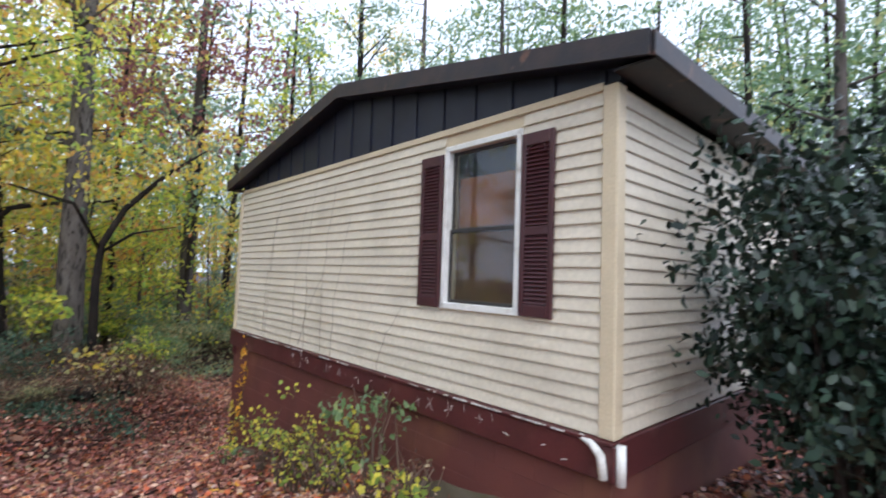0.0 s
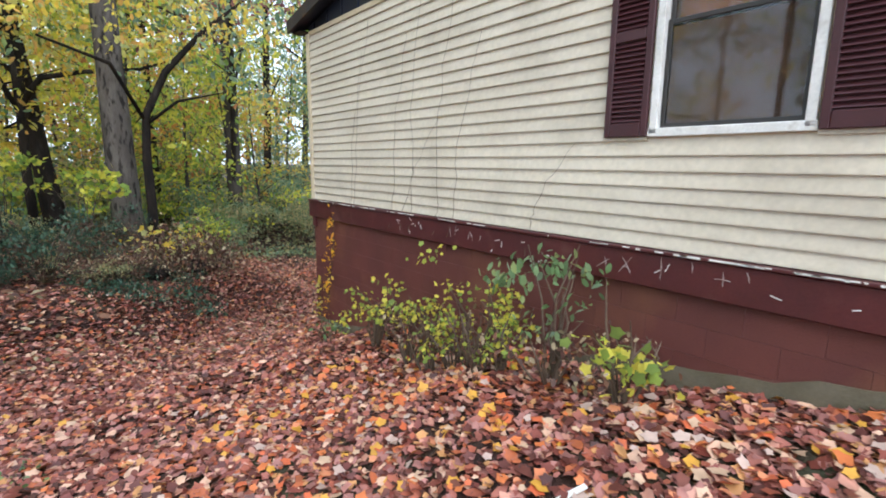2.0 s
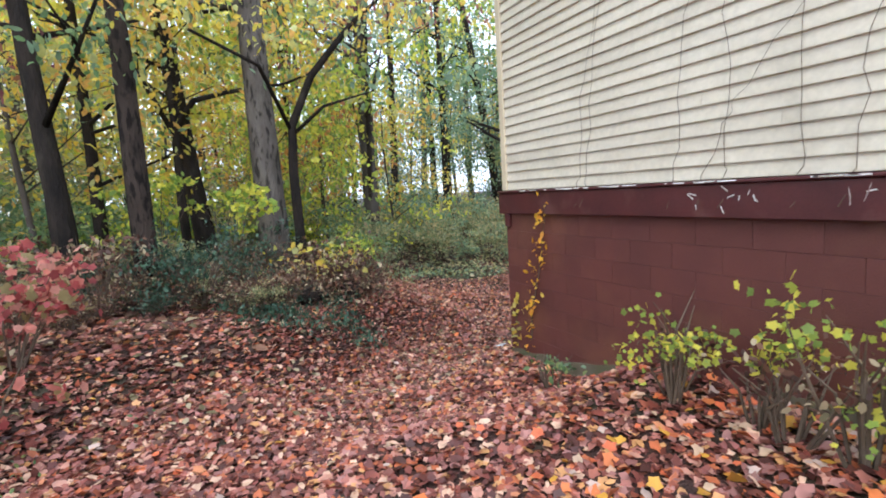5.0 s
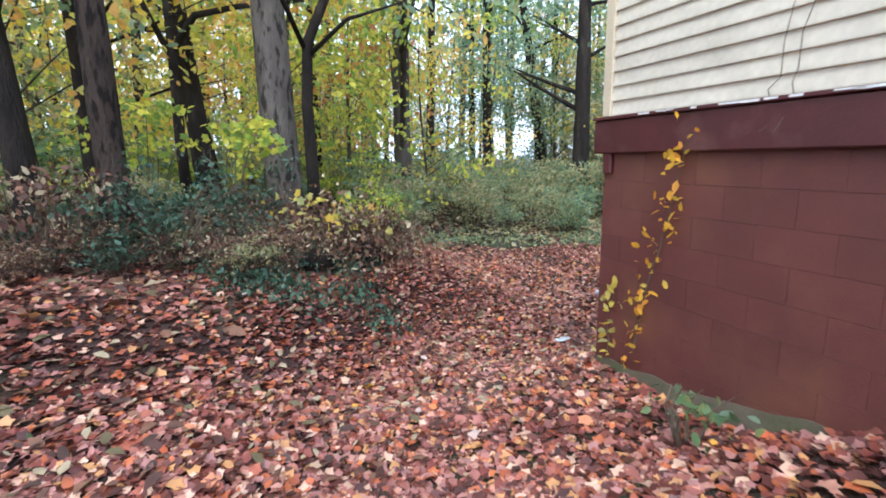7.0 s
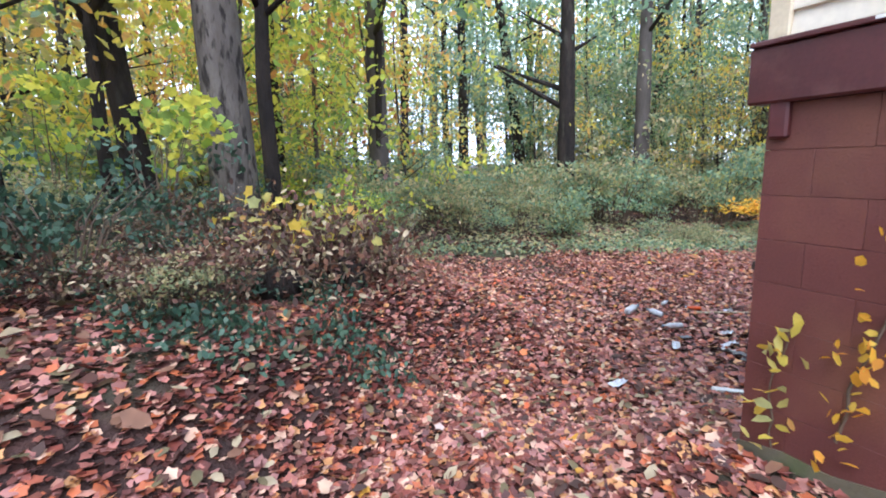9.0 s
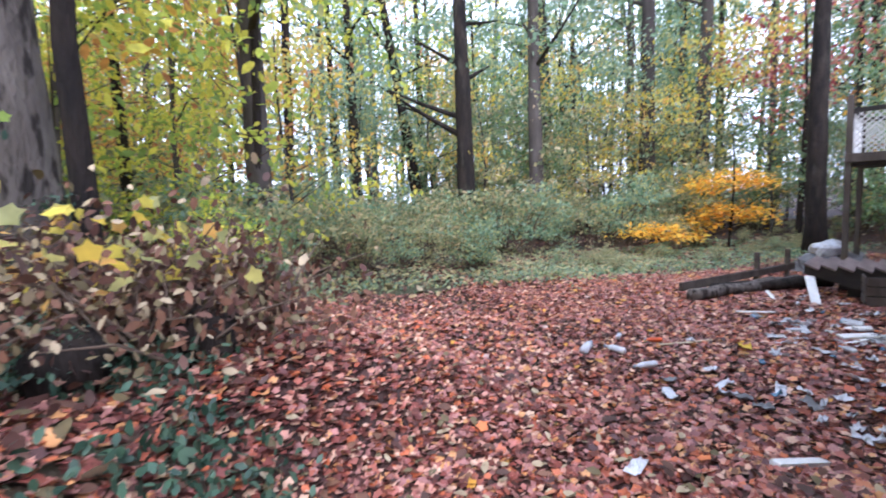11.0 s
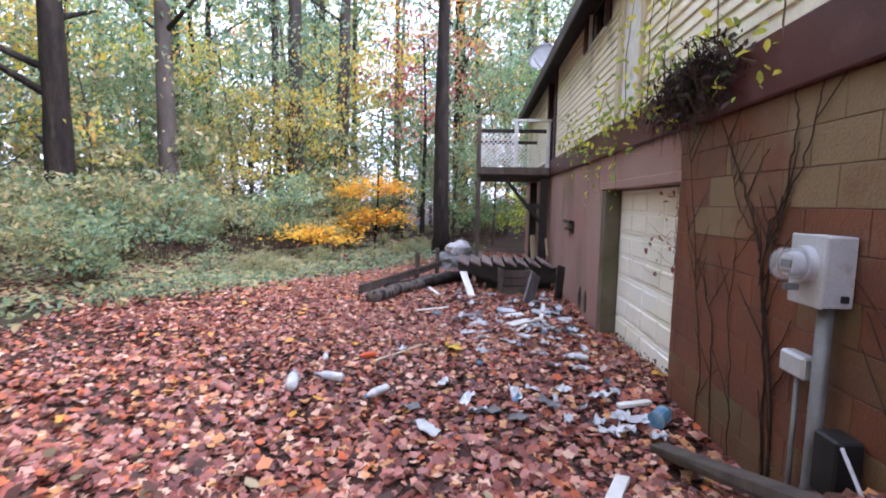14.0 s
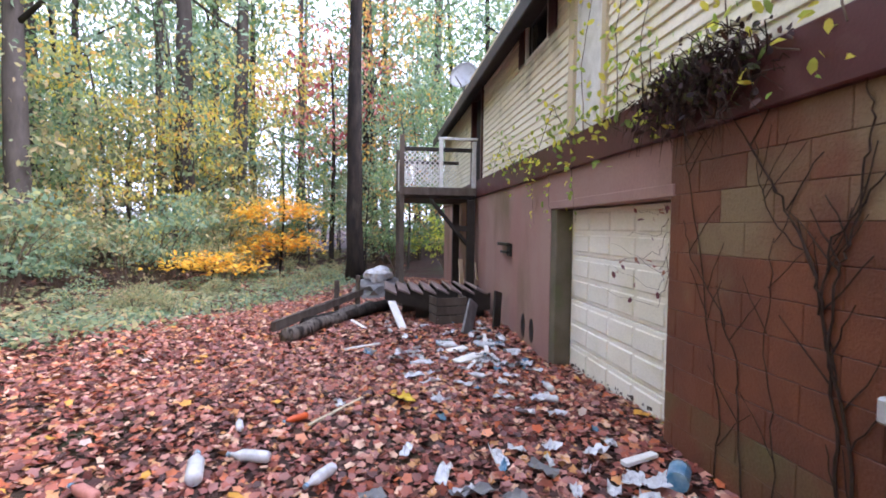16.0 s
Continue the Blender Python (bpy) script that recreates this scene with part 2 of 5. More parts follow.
L_YELLOW = leaf_mat("yellow_leaves", [(0.53, 0.36, 0.06), (0.6, 0.42, 0.08), (0.4, 0.37, 0.12), (0.5, 0.3, 0.09), (0.34, 0.35, 0.15)], glow=0.68, gain=1.75)
L_YGREEN = leaf_mat("yellow_green_leaves", [(0.3, 0.34, 0.06), (0.4, 0.38, 0.06), (0.2, 0.28, 0.06), (0.52, 0.42, 0.07), (0.14, 0.2, 0.05)], glow=0.62, gain=1.9)
L_GREEN = leaf_mat("green_leaves", [(0.1, 0.17, 0.07), (0.14, 0.21, 0.1), (0.08, 0.13, 0.06), (0.2, 0.25, 0.1), (0.13, 0.19, 0.12)], glow=0.55, gain=1.75)
L_BLUEGREEN = leaf_mat("grey_green_leaves", [(0.125, 0.19, 0.115), (0.165, 0.235, 0.15), (0.09, 0.145, 0.085), (0.21, 0.255, 0.145), (0.14, 0.2, 0.145), (0.26, 0.26, 0.11)], glow=0.6, gain=1.85)
L_OLIVE = leaf_mat("olive_undergrowth", [(0.15, 0.18, 0.09), (0.22, 0.23, 0.12), (0.11, 0.13, 0.07), (0.28, 0.25, 0.12), (0.17, 0.19, 0.12), (0.3, 0.24, 0.13)], glow=0.55, gain=1.8)
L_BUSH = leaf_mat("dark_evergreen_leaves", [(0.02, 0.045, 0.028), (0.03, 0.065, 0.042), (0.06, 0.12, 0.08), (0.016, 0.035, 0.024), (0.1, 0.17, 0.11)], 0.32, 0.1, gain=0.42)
L_IVY = leaf_mat("ivy_leaves", [(0.035, 0.075, 0.045), (0.05, 0.1, 0.06), (0.025, 0.055, 0.035), (0.07, 0.12, 0.075)], 0.45, 0.1, gain=1.0)
L_ORANGE = leaf_mat("orange_leaves", gain=1.2, colours=[(0.7, 0.4, 0.04), (0.72, 0.45, 0.05), (0.68, 0.33, 0.05), (0.64, 0.46, 0.07)])
L_RUST = leaf_mat("russet_leaves", [(0.4, 0.2, 0.06), (0.5, 0.3, 0.06), (0.3, 0.13, 0.06), (0.45, 0.34, 0.1)])
L_RED = leaf_mat("red_leaves", [(0.28, 0.07, 0.07), (0.36, 0.13, 0.1), (0.2, 0.05, 0.05), (0.2, 0.17, 0.08), (0.4, 0.2, 0.16)])
L_PURPLE = leaf_mat("purple_brown_leaves", [(0.16, 0.06, 0.07), (0.2, 0.08, 0.08), (0.12, 0.05, 0.06), (0.25, 0.12, 0.08)])
L_CLUMP = leaf_mat("shrivelled_vine_leaves", [(0.035, 0.018, 0.02), (0.06, 0.03, 0.03), (0.025, 0.014, 0.016), (0.1, 0.05, 0.04), (0.08, 0.09, 0.04)], 0.6, 0.15, gain=1.0)
L_DEAD = leaf_mat("dry_brush_leaves", [(0.12, 0.06, 0.04), (0.2, 0.1, 0.06), (0.4, 0.32, 0.2), (0.08, 0.045, 0.035), (0.15, 0.12, 0.06), (0.09, 0.04, 0.03)], 0.7, 0.1, gain=0.95)

# ---------------------------------------------------------------- building helpers


def empty(name, m=None, label="", category="", group="", kind=""):
    ob = new(name)
    ob.empty_display_size = 0.2
    if m is not None:
        ob.matrix_world = m
    return tagged(ob, label, category, group, kind)


def finish(name, bm, material, parent=None, label="", smooth=False, m=None):
    me = bpy.data.meshes.new(name)
    bm.to_mesh(me)
    bm.free()
    if smooth:
        for p in me.polygons:
            p.use_smooth = True
    return put_mesh(name, me, material, parent, label, m)


def put_mesh(name, me, material, parent=None, label="", m=None):
    if material is not None and not me.materials:
        me.materials.append(material)
    ob = new(name, me)
    if parent is not None:
        ob.parent = parent
    if m is not None:
        ob.matrix_basis = m
    if label:
        ob["label"] = label
    return ob


def part(name, bm, material, parent, label="", smooth=False, m=None):
    return finish(name, bm, material, parent, label, smooth, m)


def add_box(bm, x0, x1, y0, y1, z0, z1, bevel=0.0, m=None):
    mm = Matrix.Translation(((x0 + x1) / 2, (y0 + y1) / 2, (z0 + z1) / 2)) @ Matrix.Diagonal((x1 - x0, y1 - y0, z1 - z0, 1))
    if m is not None:
        mm = m @ mm
    r = bmesh.ops.create_cube(bm, size=1, matrix=mm)
    if bevel:
        es = list({e for v in r["verts"] for e in v.link_edges})
        bmesh.ops.bevel(bm, geom=es, offset=bevel, segments=1, affect="EDGES")


def box(x0, x1, y0, y1, z0, z1, bevel=0.004, m=None):
    bm = bmesh.new()
    add_box(bm, x0, x1, y0, y1, z0, z1, bevel, m)
    return bm


def tube_into(bm, pts, radii, sides=8, cap=True):
    """A tapered tube through points."""
    pts = [Vector(p) for p in pts]
    rings = []
    for i, p in enumerate(pts):
        d = (pts[min(i + 1, len(pts) - 1)] - pts[max(i - 1, 0)]).normalized()
        a = d.cross(Vector((0.3, 1, 0.2))).normalized()
        b = d.cross(a)
        r = radii[i] if hasattr(radii, "__len__") else radii
        rings.append([bm.verts.new(p + (a * math.cos(k * math.tau / sides) + b * math.sin(k * math.tau / sides)) * r) for k in range(sides)])
    for r0, r1 in zip(rings, rings[1:]):
        for k in range(sides):
            bm.faces.new((r0[k], r0[(k + 1) % sides], r1[(k + 1) % sides], r1[k]))
    if cap:
        bm.faces.new(rings[0][::-1])
        bm.faces.new(rings[-1])
    return bm


def tube(pts, radii, sides=8):
    return tube_into(bmesh.new(), pts, radii, sides)


def slab(corners, thick):
    """A flat four-cornered plate, thickened downwards."""
    bm = bmesh.new()
    top = [bm.verts.new(c) for c in corners]
    low = [bm.verts.new((c[0], c[1], c[2] - thick)) for c in corners]
    bm.faces.new(top), bm.faces.new(low[::-1])
    for i in range(4):
        bm.faces.new((top[i], low[i], low[(i + 1) % 4], top[(i + 1) % 4]))
    bmesh.ops.recalc_face_normals(bm, faces=bm.faces)
    return bm


def leaf_mesh(name, centres, size, material, rng, flat=0.0, lobed=False, size_var=0.35, droop=0.0):
    """Many small folded leaves, one island each. flat: 1 lies level, 0 any way round."""
    c = np.asarray(centres, float)
    k = len(c)
    if lobed:
        ang = np.array([0, 26, 62, 95, 130, 180, 230, 265, 298, 334]) * math.pi / 180
        rad = np.array([1, 0.66, 0.9, 0.62, 0.72, 0.4, 0.72, 0.62, 0.9, 0.66])
        prof = np.stack([rad * np.cos(ang), rad * np.sin(ang), 0.16 * rad * np.cos(2 * ang)], 1)
    else:
        prof = np.array([(1, 0, -0.12), (0.25, 0.5, 0.12), (-0.6, 0.36, 0.1), (-0.95, 0, -0.02), (-0.6, -0.36, 0.1), (0.25, -0.5, 0.12)])
    q = len(prof)
    yaw = rng.uniform(0, math.tau, k)
    tilt = rng.normal(0, 1, k) * (0.3 if flat else 1.0)
    roll = rng.normal(0, 1, k) * (0.3 if flat else 0.9)
    s = size * (1 + rng.uniform(-size_var, size_var, k)) / 2
    p = np.repeat(prof[None], k, 0) * s[:, None, None]
    p[:, :, 2] *= rng.uniform(-0.5, 2.0, k)[:, None]
    cx, sx = np.cos(roll)[:, None], np.sin(roll)[:, None]
    y, z = p[:, :, 1] * cx - p[:, :, 2] * sx, p[:, :, 1] * sx + p[:, :, 2] * cx
    cy, sy = np.cos(tilt + droop)[:, None], np.sin(tilt + droop)[:, None]
    x, z = p[:, :, 0] * cy + z * sy, -p[:, :, 0] * sy + z * cy
    cz, sz = np.cos(yaw)[:, None], np.sin(yaw)[:, None]
    x, y = x * cz - y * sz, x * sz + y * cz
    v = np.stack([x, y, z], 2) + c[:, None, :]
    me = bpy.data.meshes.new(name)
    me.vertices.add(k * q), me.loops.add(k * q), me.polygons.add(k)
    me.vertices.foreach_set("co", v.reshape(-1))
    me.loops.foreach_set("vertex_index", np.arange(k * q, dtype=np.int32))
    me.polygons.foreach_set("loop_start", np.arange(0, k * q, q, dtype=np.int32))
    me.update(calc_edges=True)
    me.materials.append(material)
    return me


# ---------------------------------------------------------------- the lie of the land
LAND = np.array([(0, 0, -0.58), (0, 0.8, -0.8), (0, 1.7, -1.0), (0, 4.2, -1.45), (0, 6.6, -1.93), (-3, -1.6, -0.6), (-3.1, 0, -1.05), (-3.2, 2.2, -1.5),
                 (-1.9, 4.8, -1.69), (-3.2, 6.7, -1.8), (-1.9, 6.8, -2.15), (-1.2, 8, -2.42), (0.1, 9, -2.62), (2.8, 7.4, -2.62), (3, 10.3, -2.62),
                 (5.5, 7.3, -2.7), (9.4, 10.3, -2.72), (6.6, 10.6, -2.73), (11, 13, -2.85), (5, 12.6, -2.66), (-1.1, 10.8, -1.74), (-4.6, 8.6, -1.35), (-2.6, 9.4, -1.55), (-3.2, 12.2, -1.25), (16, 13, -2.85),
                 (14, 8.4, -2.68), (3, -4, -0.3), (-8, 0, -0.9), (-8, 10, -1.2), (10, 26, -2.5), (0, 20, -1.9), (28, 20, -2.6), (30, 0, -1.4), (-8, -10, -0.2), (10, -8, -0.3)])


def land(x, y):
    """Height of the ground; x and y may be arrays."""
    x, y = np.asarray(x, float), np.asarray(y, float)
    d2 = (x[..., None] - LAND[:, 0]) ** 2 + (y[..., None] - LAND[:, 1]) ** 2
    w = 1 / (d2 + 0.35) ** 2
    return (w * LAND[:, 2]).sum(-1) / w.sum(-1) + 0.02 * np.sin(x * 2.3 + y) * np.cos(y * 1.9 - 0.6 * x)


def gz(x, y):
    return float(land(x, y))


BACK = pose(0, 6.93, 0, 0, 0, 3.776)


def back(s, off, z=0.0):
    return BACK @ Vector((s, off, z))

# ---------------------------------------------------------------- ground
def axis(lo, hi, step, far):
    a = list(np.arange(lo, hi + 1e-6, step))
    g, k = step, 0
    up, dn = hi, lo
    while up < far:
        g *= 1.22
        up += g
        dn -= g
        a.append(up), a.insert(0, dn)
    return np.array(a)


gx, gy = axis(-9, 15, 0.2, 420), axis(-5, 16, 0.2, 420)
XX, YY = np.meshgrid(gx, gy, indexing="ij")
rng = np.random.default_rng(3)
ZZ = land(XX, YY) + rng.normal(0, 0.008, XX.shape)
nx, ny = XX.shape
idx = np.arange(nx * ny).reshape(nx, ny)
faces = np.stack([idx[:-1, :-1], idx[1:, :-1], idx[1:, 1:], idx[:-1, 1:]], -1).reshape(-1, 4)
me = bpy.data.meshes.new("ground")
me.from_pydata(np.stack([XX, YY, ZZ], -1).reshape(-1, 3).tolist(), [], faces.tolist())
for p in me.polygons:
    p.use_smooth = True
tagged(put_mesh("ground", me, M_SOIL), "sloping dark leaf mould ground of the yard and woods", "ground", kind="structure")


def in_house(x, y):
    return (x > -0.02) & (x < 16.5) & (y > -0.02) & (y < 6.95 + 0.066 * x - 0.24 * ((x > 3.15) & (x < 5.6)))


def scatter(n, x0, x1, y0, y1, seed):
    r = np.random.default_rng(seed)
    x, y = r.uniform(x0, x1, n), r.uniform(y0, y1, n)
    k = ~in_house(x, y)
    return x[k], y[k], r


def edge_of_yard(x):
    """The line where the mown yard ends and undergrowth begins."""
    return np.interp(x, [-6, -3, -0.2, 0.8, 2, 3.6, 5.6, 7, 9.1, 10.5, 14, 20], [7.0, 8.0, 12.2, 13.3, 14.4, 15.0, 14.1, 13.6, 13.1, 12.3, 10.6, 10.0])


def leaf_litter(name, n, box4, size, material, seed, label, lift=0.012, inside=True, lobed=False, outside=False):
    x, y, r = scatter(n, *box4, seed)
    if inside or outside:
        k = y < edge_of_yard(x) + r.normal(0, 0.5, len(x))
        k = ~k if outside else k
        x, y = x[k], y[k]
    z = land(x, y) + lift + r.uniform(0, 0.02, len(x))
    me = leaf_mesh(name, np.stack([x, y, z], 1), size, material, r, flat=1, lobed=lobed, size_var=0.45)
    return tagged(put_mesh(name, me, None), label, "leaves", kind="stuff")


leaf_litter("fallen_leaves", 38000, (-6.0, 4.5, -3.0, 12.5), 0.085, L_FLOOR, 11, "damp reddish brown maple leaves covering the yard", lobed=True)
leaf_litter("fallen_leaves", 82000, (-6.5, 5.5, -3.5, 14.6), 0.072, L_FLOOR, 10, "damp reddish brown maple leaves covering the yard", lobed=True)
leaf_litter("fallen_leaves", 50000, (4.5, 15, 6.9, 14.5), 0.088, L_FLOOR, 12, "damp reddish brown maple leaves covering the yard")
leaf_litter("bright_fallen_leaves", 1700, (-6, 12, -3, 13), 0.095, L_FLOOR_BRIGHT, 13, "scattered fresh yellow and orange fallen leaves", lift=0.03, lobed=True)
leaf_litter("bright_fallen_leaves", 700, (-2.4, 0, 0.2, 4.5), 0.09, L_FLOOR_BRIGHT, 14, "orange fallen leaves heaped beside the foundation", lift=0.03, lobed=True)
leaf_litter("forest_floor_leaves", 16000, (-16, 30, 6, 34), 0.22, L_DEAD, 15, "dull brown leaves on the forest floor", inside=False, outside=True)
leaf_litter("forest_floor_leaves", 5000, (-16, -6, -6, 8), 0.12, L_FLOOR, 16, "dull brown leaves on the forest floor", inside=False)

leaf_litter("forest_floor_leaves", 40000, (-8, 1.5, 5.5, 17), 0.078, L_FLOOR, 24, "dull brown leaves under the trees by the path", inside=False, lobed=True)
leaf_litter("forest_floor_leaves", 5000, (-8, 1.5, 6.5, 17), 0.09, L_DEAD, 25, "dull brown leaves under the trees by the path", inside=False, lift=0.03)
leaf_litter("ground_cover", 12000, (6, 19, 8.5, 16), 0.1, L_BLUEGREEN, 26, "low green ground cover beyond the yard", inside=False, outside=True, lift=0.05)
leaf_litter("forest_floor_leaves", 9000, (5, 19, 8.5, 17), 0.1, L_FLOOR, 27, "dull brown leaves beyond the yard", inside=False, outside=True)
leaf_litter("ground_cover", 9000, (-1, 12, 12.5, 24), 0.13, L_OLIVE, 28, "low olive plants under the trees", inside=False, outside=True, lift=0.12)
leaf_litter("forest_floor_leaves", 45000, (-13, 12, -9, 7), 0.095, L_FLOOR, 29, "dull brown leaves thinning out around the yard", inside=False)
# low weeds along the yard's edges
x, y, r = scatter(26000, -7, 17, 6, 16, 17)
k = (np.abs(y - edge_of_yard(x) - 0.45) < r.uniform(0, 0.9, len(x))) & (x > -0.4)
x, y = x[k], y[k]
z = land(x, y) + r.uniform(0.02, 0.18, len(x))
tagged(put_mesh("low_weeds", leaf_mesh("low_weeds", np.stack([x, y, z], 1), 0.09, L_BLUEGREEN, r), None), "low green weeds along the edge of the yard", "weeds", kind="stuff")
x, y, r = scatter(26000, -5.6, -0.6, 7.4, 11.4, 18)
k = (((x + 2.0) / 1.3) ** 2 + ((y - 9.7) / 1.15) ** 2 < r.uniform(0.1, 1.1, len(x))) & (np.sin(x * 4.1 + 1.3 * y) + np.cos(y * 5.3 - x) + r.uniform(-0.8, 0.8, len(x)) > 0.0)
x, y = x[k], y[k]
z = land(x, y) + r.uniform(0.02, 0.2, len(x))
tagged(put_mesh("ivy_patch", leaf_mesh("ivy_patch", np.stack([x, y, z], 1), 0.06, L_IVY, r), None), "dark green ivy creeping over the ground", "ivy", kind="stuff")
x, y, r = scatter(15000, -6.5, -2.6, 0.5, 8.5, 19)
k = (x < -4.1 - 0.4 * np.sin(y * 1.3) + 0.1 * np.minimum(y, 4.5)) & (y < 6.0 + r.normal(0, 0.8, len(x))) & (np.sin(x * 5 + y) + np.cos(y * 4.3 - 2 * x) + r.uniform(-1, 1, len(x)) > 0)
x, y = x[k], y[k]
z = land(x, y) + r.uniform(0.01, 0.09, len(x))
tagged(put_mesh("grass_weeds", leaf_mesh("grass_weeds", np.stack([x, y, z], 1), 0.045, L_GREEN, r), None), "patchy green weeds among fallen leaves", "weeds", kind="stuff")

# ---------------------------------------------------------------- house walls


def wall_body(L, z0, z1, thick, holes, x0=0.0):
    """A thick wall in its own frame: x along, y outward, with openings (x0, x1, z0, z1) through it."""
    bm = bmesh.new()
    xs = sorted({x0, L, *[h[0] for h in holes], *[h[1] for h in holes]})
    for a, b in zip(xs, xs[1:]):
        cuts = sorted([(h[2], h[3]) for h in holes if h[0] <= a + 1e-6 and h[1] >= b - 1e-6])
        z = z0
        for c0, c1 in cuts:
            if c0 > z:
                add_box(bm, a, b, -thick, 0, z, c0)
            z = max(z, c1)
        if z < z1:
            add_box(bm, a, b, -thick, 0, z, z1)
    return bm


BOARD = {}


def board_mesh(length, h, name):
    key = (round(length, 3), round(h, 3), name)
    if key not in BOARD:
        prof2 = [(0.003, h), (0.022, 0.004), (0.022, -0.006), (0.003, -0.01)]
        vs = [(x, p[0], p[1]) for x in (0, length) for p in prof2]
        n = 4
        fs = [(i, (i + 1) % n, (i + 1) % n + n, i + n) for i in range(n)] + [(3, 2, 1, 0), (4, 5, 6, 7)]
        me = bpy.data.meshes.new(name)
        me.from_pydata(vs, [], fs)
        BOARD[key] = me
    return BOARD[key]


def siding(parent, x0, x1, z0, rows, pitch, holes, material, seed):
    r = random.Random(seed)
    for k in range(rows):
        z = z0 + k * pitch
        spans = [(x0, x1)]
        for h in holes:
            if h[2] < z + pitch * 0.6 and h[3] > z + pitch * 0.4:
                spans = [q for a, b in spans for q in ((a, min(b, h[0])), (max(a, h[1]), b)) if q[1] - q[0] > 0.02]
        for a, b in spans:
            cut = a + (b - a) * (0.35 + 0.3 * ((k * 7) % 5) / 4)
            pieces = [(a, b)] if b - a < 4 else [(a, cut), (cut + 0.002, b)]
            for p, q in pieces:
                put_mesh("siding_board", board_mesh(q - p, pitch, material.name), material, parent, m=pose(p, r.uniform(-0.001, 0.001), z))


PITCH = 0.1016
ROWS = 23
H = ROWS * PITCH + 0.026
# the gable wall: its frame runs from the rear corner to the front one, outward is -x
gable = empty("wall_gable", pose(0, 7.0, 0, 0, 0, -90) @ pose(0, 0, 0), "cream lap siding gable wall with a shuttered window", "wall", kind="structure")
gable.matrix_world = Matrix(((0, -1, 0, 0), (-1, 0, 0, 7.0), (0, 0, 1, 0), (0, 0, 0, 1)))
WIN = (7 - 1.66, 7 - 0.80, 0.75, 2.2)
part("wall_core", wall_body(6.99, 0, H, 0.14, [WIN], 0.01), M_TRIM, gable)
siding(gable, 0.04, 6.93, 0.005, ROWS, PITCH, [(WIN[0] - 0.03, WIN[1] + 0.03, 0.72, 2.3)], M_CREAM, 1)
part("corner_post", box(-0.012, 0.075, -0.06, 0.034, -0.005, H, 0.006), M_TRIM, gable)
part("corner_post", box(6.92, 7.03, -0.08, 0.034, -0.005, H, 0.006), M_TRIM, gable)
part("frieze_board", box(0.08, 6.915, 0.004, 0.026, H - 0.03, H + 0.03, 0.004), M_TRIM, gable)

found = empty("wall_foundation_gable", gable.matrix_world, "maroon painted concrete block foundation under the gable", "wall", kind="structure")
part("band_board", box(-0.07, 7.05, -0.05, 0.055, -0.27, -0.03, 0.01), M_MAROON, found, "maroon painted band board with scuffed paint")
part("drip_edge", box(-0.06, 7.04, 0.0, 0.075, -0.03, -0.008, 0.004), M_MAROON, found)
part("mortar_backing", box(0.02, 6.96, -0.2, -0.012, -2.7, -0.2, 0), M_MORTAR, found)
bm = bmesh.new()
prev = None
for i in range(36):
    s0 = i * 0.2 - 0.01
    top = float(np.interp(7 - s0, [0, 1.7, 4.2, 6.6, 7.1], [-0.5, -0.84, -1.45, -1.86, -1.9])) + 0.02 * math.sin(s0 * 5) + 0.015 * math.sin(s0 * 13)
    row = [bm.verts.new((s0, 0.008, top)), bm.verts.new((s0, 0.012, top - 0.5)), bm.verts.new((s0, -0.03, top - 0.5)), bm.verts.new((s0, -0.03, top))]
    if prev:
        for a in range(4):
            bm.faces.new((prev[a], prev[(a + 1) % 4], row[(a + 1) % 4], row[a]))
    prev = row
bmesh.ops.recalc_face_normals(bm, faces=bm.faces)
part("parge_strip", bm, M_FOOTING, found, "bare mossy concrete at the foot of the wall")
part("footing", box(-0.03, 6.98, -0.2, 0.02, -2.9, -2.16, 0.02), M_FOOTING, found, "bare grey concrete footing")
r = random.Random(5)
for i in range(48):
    w = r.uniform(0.01, 0.16)
    p = r.uniform(0.3, 6.6)
    part("paint_chip", box(p, p + w, 0.073, 0.0765, -0.019 + r.uniform(-0.005, 0.003), -0.01, 0), M_WHITE, found, "flaked white paint")
for i in range(22):
    p, zz = r.choice([r.uniform(3.2, 4.6), r.uniform(4.4, 6.8), r.uniform(2.2, 2.9)]), r.uniform(-0.24, -0.06)
    part("scratch", box(-0.003, 0.003, 0.0545, 0.0565, -r.uniform(0.01, 0.04), r.uniform(0.01, 0.04), 0, pose(p, 0, zz, 0, r.uniform(-80, 80), 0)), M_WHITE, found, "scratched white mark")

for y0, z0, dy, dz in ((1.98, -0.19, -0.1, 0.07), (1.9, -0.2, 0.02, 0.09), (1.8, -0.2, -0.09, 0.12), (1.71, -0.2, 0.07, 0.11), (1.78, -0.16, -0.05, 0.0), (1.5, -0.2, 0.005, 0.15),
                       (1.3, -0.12, 0.01, 0.07), (1.17, -0.13, -0.09, 0.0), (1.12, -0.17, 0.005, 0.09), (0.98, -0.12, 0.02, 0.06), (3.66, -0.18, 0.01, 0.1), (3.6, -0.16, -0.03, 0.1), (3.4, -0.18, -0.02, 0.08), (3.33, -0.18, 0.04, 0.09), (3.24, -0.17, -0.02, 0.06)):
    p, q = Vector((7 - y0, 0.0558, z0)), Vector((7 - y0 - dy, 0.0558, z0 + dz))
    part("scratch", tube([p, p.lerp(q, 0.5) + Vector((0.004, 0, 0.003)), q], [0.002, 0.004, 0.0015], 5), M_SCUFF, found, "scratched white mark")


